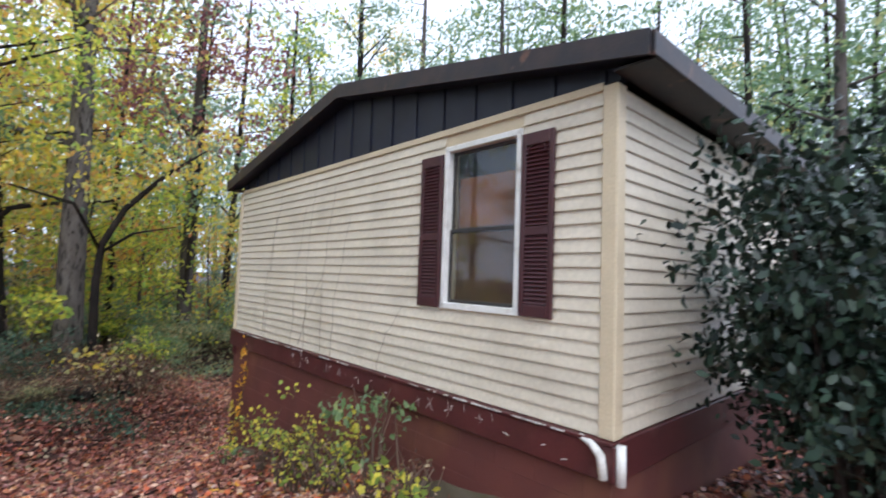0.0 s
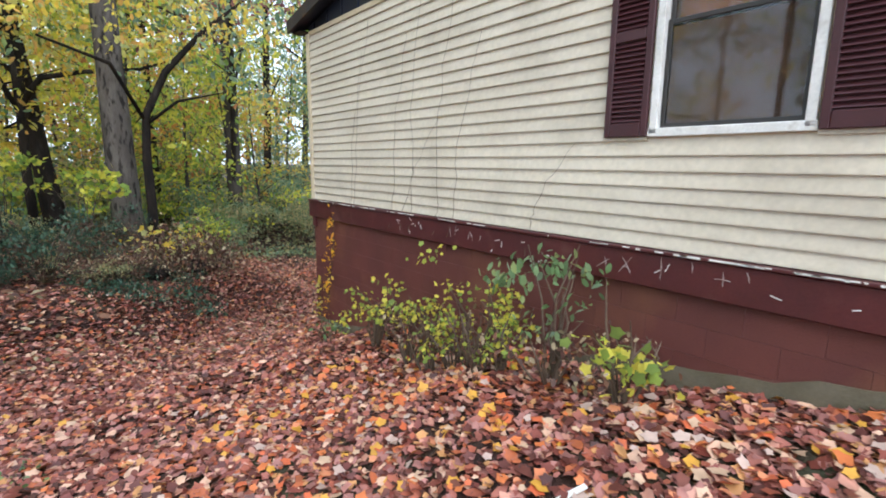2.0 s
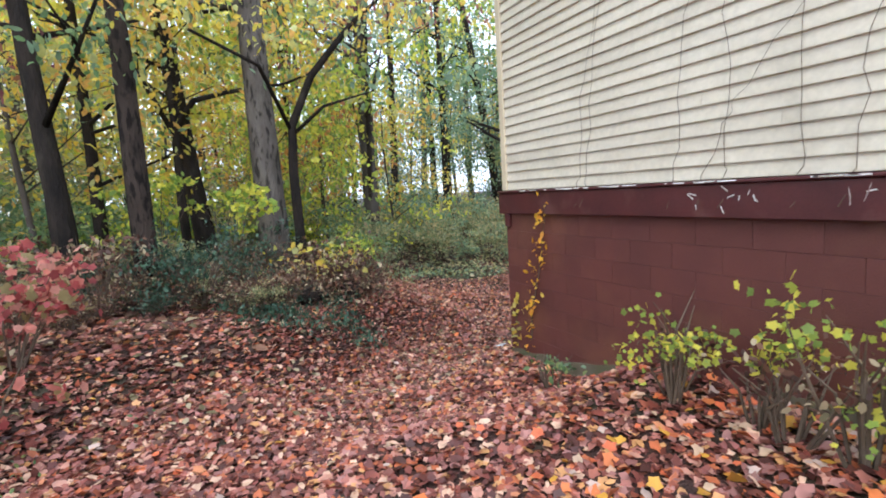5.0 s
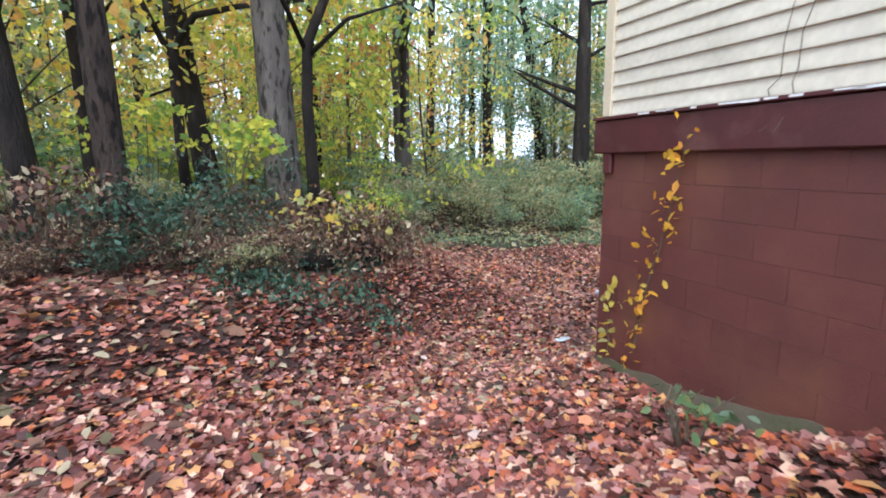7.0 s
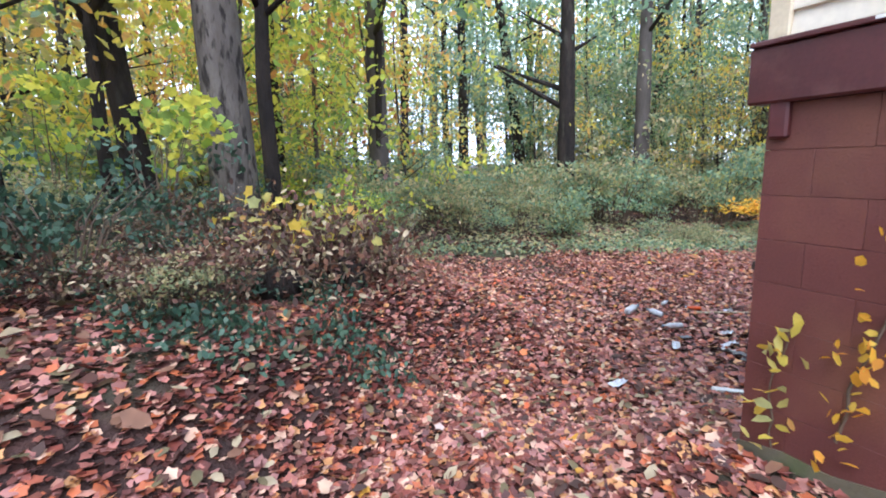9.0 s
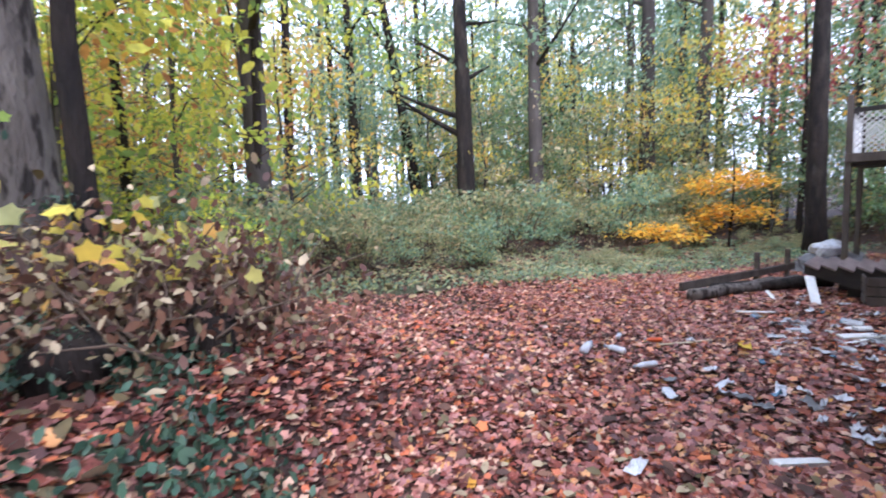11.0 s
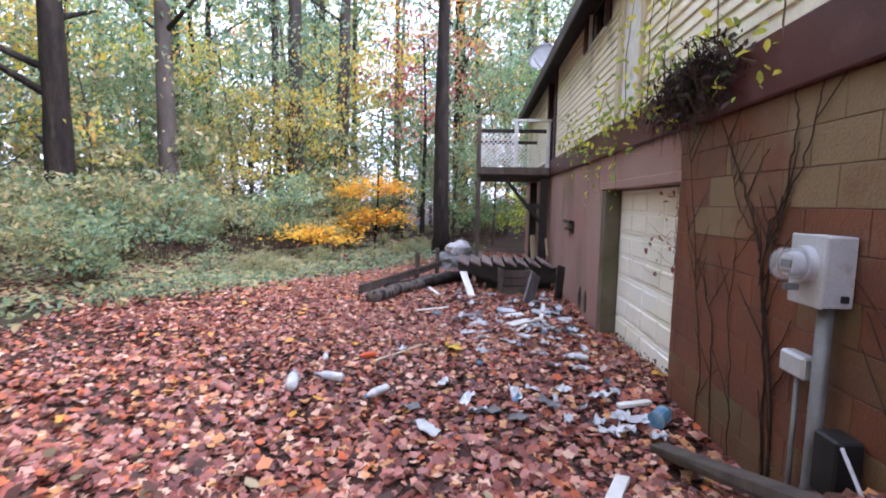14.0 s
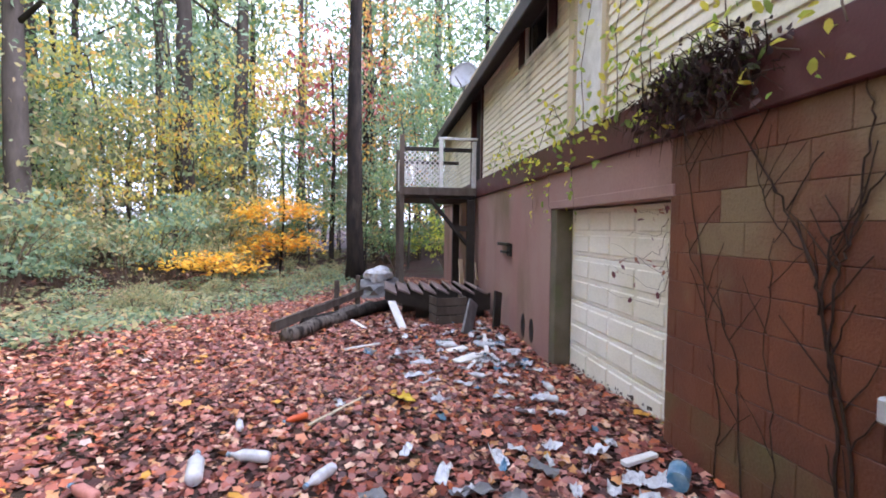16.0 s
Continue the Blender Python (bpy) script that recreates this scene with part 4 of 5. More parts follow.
def on(x, y, dz=0.0):
    return Vector((x, y, gz(x, y) + dz))


plank("leaning_board", on(7.5, 9.1, 0.02), on(7.95, 9.3, 0.4), 0.13, 0.025, M_WHITE, "white painted board leaning on the fallen stairs")
plank("leaning_board", back(7.15, 0.75, -2.68), back(7.35, 0.6, -2.2), 0.3, 0.04, M_LITTER_G, "grey warped board leaning on the debris", roll=90)
plank("leaning_board", back(7.5, 0.2, -2.7), back(7.7, 0.12, -2.1), 0.18, 0.03, M_BLACK_WOOD, "dark board leaning on the wall", roll=60)
plank("splintered_board", back(9.7, 0.35, -2.6), back(9.75, 0.4, -1.7), 0.14, 0.02, M_TRIM, "pale splintered board standing by the wall")
plank("splintered_board", back(9.4, 0.12, -2.1), back(9.42, 0.16, -1.75), 0.08, 0.02, M_TRIM, "pale splintered board standing by the wall")
plank("loose_strip", on(6.0, 8.0, 0.03), on(6.9, 7.9, 0.06), 0.06, 0.02, M_WHITE, "white trim strip lying on the leaves")
plank("loose_strip", on(5.2, 8.35, 0.03), on(6.0, 8.05, 0.05), 0.05, 0.02, M_WHITE, "white trim strip lying on the leaves")
plank("loose_strip", on(7.6, 9.7, 0.03), on(8.3, 10.0, 0.04), 0.06, 0.02, M_WHITE, "white trim strip lying on the leaves")
plank("loose_strip", on(3.6, 9.75, 0.03), on(4.2, 9.4, 0.04), 0.025, 0.02, M_TRIM, "thin pale stick on the leaves")
plank("loose_strip", on(1.35, 8.0, 0.04), on(1.75, 7.85, 0.05), 0.07, 0.03, M_WHITE, "white wood offcut on the leaves")
plank("ground_timber", on(0.9, 7.3, 0.03), on(2.3, 7.5, 0.03), 0.12, 0.08, M_OLD_WOOD, "half buried weathered timber", "timber")


def log(p, q, r0, r1, material, label):
    th = tagged(empty("log"), label, "log", "logs beside the yard")
    p, q = Vector(p), Vector(q)
    n = 7
    rr = random.Random(int(p.x * 100))
    pts = [p.lerp(q, i / n) + Vector((rr.uniform(-1, 1), rr.uniform(-1, 1), rr.uniform(-0.6, 0.6))) * 0.03 for i in range(n + 1)]
    rad = [r0 + (r1 - r0) * i / n + rr.uniform(-0.02, 0.02) for i in range(n + 1)]
    part("trunk_piece", tube(pts, rad, 12), material, th, smooth=True)


log(on(6.9, 10.75, 0.12), on(9.3, 9.75, 0.12), 0.1, 0.13, M_BARK, "grey barked log lying at the yard's edge")
log(on(7.6, 10.65, 0.1), on(9.6, 9.35, 0.12), 0.1, 0.13, M_BARK_DARK, "dark wet log lying in debris")
plank("edge_beam", on(6.95, 10.95, 0.22), on(9.9, 10.0, 0.3), 0.1, 0.14, M_OLD_WOOD, "long weathered beam resting on the logs", "timber")
for p in ((8.9, 10.35), (9.7, 10.05)):
    plank("stake", on(*p, -0.1), on(p[0], p[1], 0.66), 0.09, 0.07, M_OLD_WOOD, "short weathered wooden stake", "stake")
bag = bmesh.new()
bmesh.ops.create_icosphere(bag, subdivisions=3, radius=0.32)
for v in bag.verts:
    v.co *= 1 + 0.35 * noise.noise(v.co * 5)
    v.co.z *= 0.7
tagged(finish("rubbish_bag", bag, M_LITTER_W, m=pose(*on(11.6, 9.75, 0.5))), "torn white rubbish bag heaped on debris", "bag")
heap = bmesh.new()
bmesh.ops.create_icosphere(heap, subdivisions=3, radius=0.7)
for v in heap.verts:
    v.co *= 1 + 0.4 * noise.noise(v.co * 3)
    v.co.z *= 0.55
tagged(finish("debris_heap", heap, M_LITTER_G, m=pose(*on(11.7, 9.7, 0.08))), "low heap of grey debris and soil", "debris")
crate = empty("crate", BACK @ pose(7.9, 0.85, -2.68, 0, 0, 12), "brown wooden crate among the debris", "crate")
for k in range(3):
    part("slat", box(-0.02, 0.0, -0.25, 0.25, 0.03 + k * 0.15, 0.16 + k * 0.15, 0.004), M_OLD_WOOD, crate)
    part("slat", box(0.0, 0.4, 0.25, 0.27, 0.03 + k * 0.15, 0.16 + k * 0.15, 0.004), M_OLD_WOOD, crate)
    part("slat", box(0.0, 0.4, -0.27, -0.25, 0.03 + k * 0.15, 0.16 + k * 0.15, 0.004), M_OLD_WOOD, crate)

# satellite dish on the rear roof
dish = empty("satellite_dish", pose(*back(11.3, 0.1, 2.0)), "pale grey satellite dish on the roof edge", "satellite dish")
bm = bmesh.new()
rings = []
for k in range(6):
    a = k / 5 * 0.34
    rings.append([bm.verts.new((0.25 * a * a * 4, a * math.cos(t), a * math.sin(t))) for t in np.linspace(0, math.tau, 21)[:-1]] if k else [bm.verts.new((0, 0, 0))])
for k in range(20):
    bm.faces.new((rings[0][0], rings[1][k], rings[1][(k + 1) % 20]))
for p0, p1 in zip(rings[1:], rings[2:]):
    for k in range(20):
        bm.faces.new((p0[k], p1[k], p1[(k + 1) % 20], p0[(k + 1) % 20]))
bmesh.ops.solidify(bm, geom=bm.faces[:], thickness=0.012)
part("reflector", bm, M_METAL, dish, smooth=True, m=pose(0, 0, 0.45, 0, -20, 150))
part("mast", tube([(0.03, 0, -0.15), (0.03, 0, 0.45)], 0.022, 8), M_PIPE, dish)
part("feed_arm", tube([(0, 0, 0.15), (-0.4, 0.25, 0.35)], 0.015, 6), M_PIPE, dish)

# ---------------------------------------------------------------- litter
rl = random.Random(21)


def bottle(p, yaw, material, label, s=1.0):
    th = empty("plastic_bottle", pose(*p, 0, 0, yaw), label, "bottle")
    part("bottle_body", tube([(-0.12 * s, 0, 0.04), (-0.1 * s, 0, 0.04), (0.06 * s, 0, 0.04), (0.11 * s, 0, 0.04), (0.14 * s, 0, 0.04)], [0.03 * s, 0.04 * s, 0.04 * s, 0.018 * s, 0.014 * s], 10), material, th, smooth=True)
    part("cap", tube([(0.14 * s, 0, 0.04), (0.165 * s, 0, 0.04)], 0.017 * s, 8), M_LITTER_B, th)


def scrap(p, yaw, w, d, material, label):
    bm = bmesh.new()
    bmesh.ops.create_grid(bm, x_segments=5, y_segments=4, size=0.5)
    o = rl.uniform(0, 50)
    for v in bm.verts:
        k = noise.noise(Vector((v.co.x * 3 + o, v.co.y * 3, 0)))
        v.co = Vector((v.co.x * w + k * 0.02, v.co.y * d, 0.02 + abs(k) * 0.07))
    bmesh.ops.solidify(bm, geom=bm.faces[:], thickness=0.004)
    tagged(finish("litter_scrap", bm, material, m=pose(*p, rl.uniform(-10, 10), rl.uniform(-10, 10), yaw)), label, "litter", "litter on the leaves")


def can(p, yaw, material, label):
    th = empty("paint_can", pose(*p, 0, 0, yaw), label, "can")
    part("can_body", tube([(-0.085, 0, 0.065), (0.085, 0, 0.065)], 0.063, 16), material, th, smooth=False)
    part("rim", tube([(0.083, 0, 0.065), (0.094, 0, 0.065)], 0.066, 16), M_PIPE, th)


bottle(on(2.98, 10.3, 0.02), 20, M_LITTER_W, "crushed clear plastic jug on the leaves", 1.3)
bottle(on(3.1, 10.0, 0.02), 80, M_LITTER_W, "white plastic bottle on the leaves")
bottle(on(3.7, 9.85, 0.02), 130, M_LITTER_O, "orange plastic bottle on the leaves", 0.7)
bottle(on(2.75, 10.8, 0.02), 60, M_LITTER_P, "faded pink plastic bottle on the leaves", 0.9)
bottle(on(3.6, 10.25, 0.02), 20, M_LITTER_W, "small white plastic bottle on the leaves", 0.7)
bottle(on(2.82, 9.5, 0.02), 150, M_LITTER_W, "crushed clear plastic bottle on the leaves", 0.9)
plank("loose_strip", on(5.5, 8.45, 0.04), on(5.75, 8.15, 0.07), 0.16, 0.03, M_WHITE, "white board offcut on the leaves")
plank("loose_strip", on(6.1, 8.5, 0.03), on(6.2, 8.25, 0.06), 0.14, 0.03, M_WHITE, "white board offcut on the leaves")
plank("loose_strip", on(2.9, 7.62, 0.04), on(3.0, 7.36, 0.05), 0.06, 0.03, M_WHITE, "pale wood offcut by the wall")
plank("loose_strip", on(6.3, 9.85, 0.03), on(6.6, 9.4, 0.04), 0.05, 0.02, M_WHITE, "white trim strip lying on the leaves")
for dx, dy, w in ((0, 0.2, 0.14), (-0.12, 0.3, 0.12), (0.1, 0.28, 0.1), (-0.2, 0.12, 0.1)):
    scrap(on(2.62 + dx, 7.35 + dy, 0.03), 60 * w * 10, w, w * 0.7, M_LITTER_W, "torn clear plastic film by the wall")
can(on(2.69, 7.38, 0.0), -35, M_LITTER_B, "blue and white can lying by the wall")
for i in range(130):
    x = rl.uniform(2.4, 8.2) if i < 80 else rl.gauss(5.6, 1.1)
    y = 7.1 + 0.066 * x + abs(rl.gauss(0, 0.85)) + 0.12
    kind = rl.random()
    if kind < 0.6:
        scrap(on(x, y, 0.02), rl.uniform(0, 180), rl.uniform(0.04, 0.2), rl.uniform(0.03, 0.1), M_LITTER_W, "crumpled dirty white plastic scrap on the leaves")
    elif kind < 0.75:
        scrap(on(x, y, 0.02), rl.uniform(0, 180), rl.uniform(0.03, 0.1), rl.uniform(0.03, 0.06), M_LITTER_B, "crumpled blue plastic scrap on the leaves")
    elif kind < 0.88:
        scrap(on(x, y, 0.02), rl.uniform(0, 180), rl.uniform(0.1, 0.3), rl.uniform(0.08, 0.15), M_LITTER_G, "grey scrap of board on the leaves")
    else:
        bottle(on(x, y, 0.01), rl.uniform(0, 180), M_LITTER_W, "white plastic bottle on the leaves", rl.uniform(0.6, 0.9))
scrap(on(4.14, 9.04, 0.02), 20, 0.32, 0.12, M_LITTER_Y, "yellow plastic scrap on the leaves")
scrap(on(2.2, 9.0, 0.03), 40, 0.28, 0.08, M_LITTER_W, "crumpled dirty white plastic scrap on the leaves")
scrap(on(0.9, 8.6, 0.03), 10, 0.2, 0.09, M_LITTER_W, "crumpled dirty white plastic scrap on the leaves")
plank("loose_strip", on(-1.6, 1.2, 0.03), on(-1.4, 1.1, 0.04), 0.03, 0.01, M_WHITE, "white trim strip lying on the leaves")

# ---------------------------------------------------------------- trees


def crown_points(tips, n, spread, rng, squash=0.6):
    t = np.asarray(tips, float)
    per = 22
    k = max(1, n // per)
    sub = t[rng.integers(0, len(t), k)] + rng.normal(0, 1, (k, 3)) * (spread, spread, spread * squash)
    d = rng.normal(0, 1, (n, 3)) * (0.3 * spread + 0.06)
    d[:, 2] *= 0.5
    return sub[rng.integers(0, k, n)] + d


def tree(name, base, height, r0, lean, bark, leaf, label, seed, crown_from=0.4, spread=1.0, leaves=2200, size=0.2, limbs=9, reach=2.6, curve=0.25, roots=True):
    rr = random.Random(seed)
    rng = np.random.default_rng(seed)
    th = tagged(empty(name, Matrix.Translation(base)), label, "tree")
    n = 18
    pts, rad = [], []
    ph = rr.uniform(0, 6)
    for i in range(n + 1):
        f = i / n
        pts.append(Vector((lean[0] * f * height + curve * math.sin(f * 3 + ph) * f, lean[1] * f * height + curve * math.cos(f * 2.5 + ph) * f, -0.3 + f * height)))
        rad.append(r0 * (1.0 - 0.72 * f) * (1.35 if i == 0 and roots else 1.0))
    bm = tube(pts, rad, 14)
    for v in bm.verts:
        q = noise.noise(Vector((v.co.x * 5, v.co.y * 5, v.co.z * 1.3 + seed))) + 0.6 * noise.noise(Vector((v.co.x * 17, v.co.y * 17, v.co.z * 2.1)))
        c = pts[min(n, max(0, round((v.co.z + 0.3) / height * n)))]
        v.co.x += (v.co.x - c.x) * 0.16 * q
        v.co.y += (v.co.y - c.y) * 0.16 * q
    part("trunk", bm, bark, th, smooth=True)
    bm = bmesh.new()
    tips = []
    for k in range(limbs):
        f = crown_from + (1 - crown_from) * (k + rr.random()) / limbs
        f = min(f, 0.97)
        i = min(int(f * n), n - 1)
        p = pts[i].lerp(pts[i + 1], f * n - i)
        a = rr.uniform(0, math.tau)
        L = reach * (1.15 - 0.6 * f) * rr.uniform(0.7, 1.2)
        d = Vector((math.cos(a), math.sin(a), rr.uniform(0.1, 0.7)))
        q1, q2 = p + d * L * 0.5 + Vector((0, 0, 0.1)), p + d * L + Vector((0, 0, 0.1 * L))
        rb = r0 * (1 - 0.7 * f) * 0.38
        tube_into(bm, [p, q1, q2], [rb, rb * 0.6, rb * 0.2], 6)
        tips += [q1, q2, q1.lerp(q2, 0.5)]
        b = d.cross(Vector((0, 0, 1))).normalized() * rr.choice((-1, 1))
        q3 = q1 + (d + b).normalized() * L * 0.5
        tube_into(bm, [q1, q3], [rb * 0.45, rb * 0.12], 5)
        tips.append(q3)
    tagged(part("branchwork", bm, bark, th, smooth=True), kind="stuff")
    if leaves:
        c = crown_points([tuple(t) for t in tips], leaves, spread, rng)
        part_me = leaf_mesh("crown", c, size, leaf, rng)
        put_mesh("crown", part_me, None, th)
    return th


def shrub(name, base, h, w, leaf, label, seed, leaves=700, size=0.1, stems=9, cat="shrub", lobed=False, twig=None):
    rr = random.Random(seed)
    rng = np.random.default_rng(seed)
    th = tagged(empty(name, Matrix.Translation(base)), label, cat)
    bm = bmesh.new()
    tips = []
    for k in range(stems):
        a, q = rr.uniform(0, math.tau), rr.uniform(0.25, 1)
        top = Vector((math.cos(a) * w * q, math.sin(a) * w * q, h * rr.uniform(0.5, 1.0)))
        mid = top * 0.5 + Vector((rr.uniform(-0.1, 0.1), rr.uniform(-0.1, 0.1), h * 0.12))
        tube_into(bm, [(top.x * 0.12, top.y * 0.12, -0.08), mid, top], [0.012, 0.008, 0.003], 5)
        tips += [mid, top, mid.lerp(top, 0.5), top]
    tagged(part("stem_tangle", bm, twig or M_TWIG, th), kind="stuff")
    c = crown_points([tuple(t) for t in tips], leaves, 0.16 * (h + w) / 1.5, rng, 0.75)
    c = c[c[:, 2] > 0.02]
    put_mesh("foliage", leaf_mesh("foliage", c, size, leaf, rng, lobed=lobed), None, th)
    return th


# near trees at the left of the path
tree("tree", on(-1.85, 12.8), 17, 0.31, (-0.012, 0.0), M_BARK, L_YELLOW, "tall grey barked tree at the yard's edge", 31, 0.32, 1.1, 3500, 0.17, 12, 3.6, 0.05)
tree("tree", on(-3.05, 15.1), 13, 0.24, (-0.085, 0.02), M_BARK_DARK, L_YELLOW, "leaning black barked tree", 32, 0.3, 1.0, 2600, 0.16, 10, 3.2, 0.05)
tree("tree", on(-4.04, 11.35), 12, 0.19, (0.012, 0.0), M_BARK_BROWN, L_YGREEN, "slim brown barked tree", 33, 0.35, 0.8, 2000, 0.13, 8, 2.4, 0.05)
tree("tree", on(-5.2, 12.3), 12, 0.19, (-0.035, 0.02), M_BARK_DARK, L_GREEN, "dark barked tree on the bank", 34, 0.2, 1.0, 2400, 0.15, 9, 2.6, 0.08)
tree("tree", on(-6.6, 13.5), 11, 0.12, (-0.02, 0.0), M_BARK_DARK, L_PURPLE, "thin dark tree with purple leaves", 35, 0.3, 1.0, 1800, 0.15, 8, 2.6)
tree("tree", on(1.4, 16.5), 13, 0.1, (0.03, -0.06), M_BARK_DARK, L_PURPLE, "slim tree with purple brown leaves", 36, 0.42, 1.1, 2600, 0.18, 12, 3.6, 0.1)
tree("tree", on(-0.3, 19.0), 15, 0.12, (0.0, -0.04), M_BARK_DARK, L_PURPLE, "slim tree with purple brown leaves", 37, 0.45, 1.1, 2400, 0.18, 12, 3.6, 0.1)

# the young tree whose limbs arch over the path
at = tagged(empty("arching_tree", Matrix.Translation(on(-1.46, 12.2))), "slender tree with dark limbs arching over the path", "tree")
part("trunk", tube([(0, 0, -0.2), (0.02, 0, 1.0), (0.0, -0.05, 2.2), (0.05, -0.1, 3.1), (0.45, -0.3, 4.0), (1.2, -0.6, 4.9), (2.0, -0.9, 5.6)], [0.12, 0.1, 0.09, 0.08, 0.07, 0.05, 0.02], 10), M_BARK_DARK, at, smooth=True)
part("limb", tube([(0.03, -0.08, 2.9), (0.6, -0.5, 3.4), (1.4, -1.0, 3.6)], [0.04, 0.03, 0.01], 8), M_BARK_DARK, at, smooth=True)
part("limb", tube([(0.02, -0.08, 3.0), (-0.6, -1.2, 3.9), (-1.6, -2.4, 4.0)], [0.04, 0.035, 0.02], 8), M_BARK_DARK, at, smooth=True)
lrng = np.random.default_rng(77)
put_mesh("crown", leaf_mesh("crown", crown_points([(1.0, -0.5, 5.0), (2, -1, 5.6), (1.4, -1, 3.8), (-1, -1.5, 4.4), (0.5, 0.6, 4.6)], 900, 0.7, lrng), 0.14, L_YELLOW, lrng), None, at)
lt = tagged(empty("leaning_limb_tree", Matrix.Translation(on(-3.5, 14.6))), "dark forked tree with long level limbs", "tree")
part("trunk", tube([(0, 0, -0.2), (-0.02, 0, 1.5), (0.02, 0, 3.2), (0.0, 0, 6.0)], [0.11, 0.1, 0.085, 0.05], 10), M_BARK_DARK, lt, smooth=True)
part("limb", tube([(0.0, 0, 3.1), (0.45, -0.1, 3.75), (1.2, -0.2, 3.95), (2.4, -0.3, 4.15), (3.4, -0.3, 4.6)], [0.075, 0.065, 0.05, 0.035, 0.015], 8), M_BARK_DARK, lt, smooth=True)
part("limb", tube([(0.0, 0, 3.0), (-0.5, -0.2, 4.2), (-1.2, -0.4, 5.4)], [0.06, 0.05, 0.02], 8), M_BARK_DARK, lt, smooth=True)
put_mesh("crown", leaf_mesh("crown", crown_points([(1.5, 0, 4.8), (3, 0, 5), (-1, -0.4, 5.6), (0, 0, 6), (-0.6, 0.2, 4.6)], 1000, 0.7, lrng), 0.14, L_YELLOW, lrng), None, lt)

# far named trees
tree("tree", on(19.0, 17.7), 22, 0.38, (0.0, 0.0), M_BARK_FAR, L_GREEN, "tall straight brown trunk beyond the yard", 41, 0.45, 1.4, 2000, 0.3, 10, 3.8)
tree("tree", on(24.0, 17.6), 22, 0.42, (0.02, -0.04), M_BARK_FAR, L_GREEN, "tall straight brown trunk beyond the yard", 42, 0.5, 1.4, 1800, 0.3, 10, 3.8)
tree("tree", on(14.9, 10.7), 20, 0.27, (0.0, 0.0), M_BARK_DARK, L_GREEN, "straight black trunk beside the house", 43, 0.5, 1.3, 1800, 0.24, 9, 3.4)
tree("tree", on(12.6, 25.7), 18, 0.3, (-0.1, 0.08), M_BARK_DARK, L_YGREEN, "leaning dark trunk beyond the yard", 44, 0.4, 1.4, 1800, 0.3, 9, 3.5)
tree("tree", on(10.5, 20.3), 19, 0.36, (-0.01, 0.0), M_BARK_DARK, L_BLUEGREEN, "black trunk wrapped in climbing leaves", 51, 0.12, 0.7, 2600, 0.2, 16, 2.6, 0.1)
tree("tree", on(14.6, 20.3), 21, 0.34, (0.0, 0.0), M_BARK_FAR, L_BLUEGREEN, "tall brown trunk with grey green leaves", 52, 0.35, 1.3, 2400, 0.24, 11, 3.4, 0.1)
tree("tree", on(9.2, 26.0), 20, 0.26, (0.0, 0.0), M_BARK_DARK, L_BLUEGREEN, "slim dark trunk beyond the yard", 53, 0.35, 1.3, 2000, 0.24, 10, 3.2, 0.1)
tree("tree", on(22.0, 20.0), 22, 0.24, (0.0, 0.0), M_BARK_FAR, L_GREEN, "slim straight trunk beyond the yard", 54, 0.4, 1.3, 2000, 0.24, 10, 3.2, 0.1)
tree("tree", on(5.0, 23.5), 18, 0.2, (0.03, 0.0), M_BARK_DARK, L_YELLOW, "slim dark trunk with yellow leaves", 55, 0.25, 1.2, 2000, 0.2, 10, 3.0, 0.1)
tree("tree", on(25, 14.6), 20, 0.2, (0.0, 0.0), M_BARK_FAR, L_GREEN, "tall tree with green leaves beyond the yard", 56, 0.15, 1.5, 3200, 0.24, 16, 3.6, 0.1)
tree("tree", on(28, 18), 21, 0.22, (0.0, 0.0), M_BARK_FAR, L_YELLOW, "tall tree with yellow leaves beyond the yard", 57, 0.15, 1.5, 3200, 0.24, 16, 3.8, 0.1)
tree("tree", on(23, 11.2), 15, 0.14, (0.0, 0.0), M_BARK_DARK, L_RUST, "slim tree with russet leaves behind the house", 58, 0.2, 1.3, 2200, 0.2, 13, 3.0, 0.1)
om = tree("maple_sapling", on(16.0, 13.3), 4.2, 0.05, (0.0, 0.0), M_BARK_DARK, L_ORANGE, "young maple with bright orange leaves in layers", 45, 0.2, 0.1, 0, 0.2, 6, 1.4)
orr = np.random.default_rng(46)
tiers = []
for zt, w, ox, oy in ((2.45, 0.95, 0.0, 0.0), (2.3, 0.7, 0.2, -0.7), (2.2, 0.7, 0.0, 0.9), (1.35, 0.8, 0.1, 0.3), (1.3, 0.8, 0.0, -0.6), (0.9, 0.7, -0.3, 0.9)):
    c = orr.normal(0, 1, (300, 3)) * (w * 0.55, w * 0.55, 0.17) + (ox, oy, zt)
    c[:, 2] -= 0.12 * ((c[:, 0] - ox) ** 2 + (c[:, 1] - oy) ** 2)
    tiers.append(c)
put_mesh("crown", leaf_mesh("crown", np.concatenate(tiers), 0.17, L_ORANGE, orr, flat=1), None, om)
om2 = tree("maple_sapling", on(13.3, 14.4), 1.5, 0.03, (0.0, 0.0), M_BARK_DARK, L_ORANGE, "small maple with golden leaves above the weeds", 49, 0.3, 0.1, 0, 0.2, 6, 0.9)
c = np.concatenate([orr.normal(0, 1, (220, 3)) * (0.42, 0.42, 0.08) + p for p in ((0, 0, 0.85), (0.1, -0.5, 0.6), (-0.2, 0.45, 0.7))])
put_mesh("crown", leaf_mesh("crown", c, 0.15, L_ORANGE, orr, flat=1), None, om2)
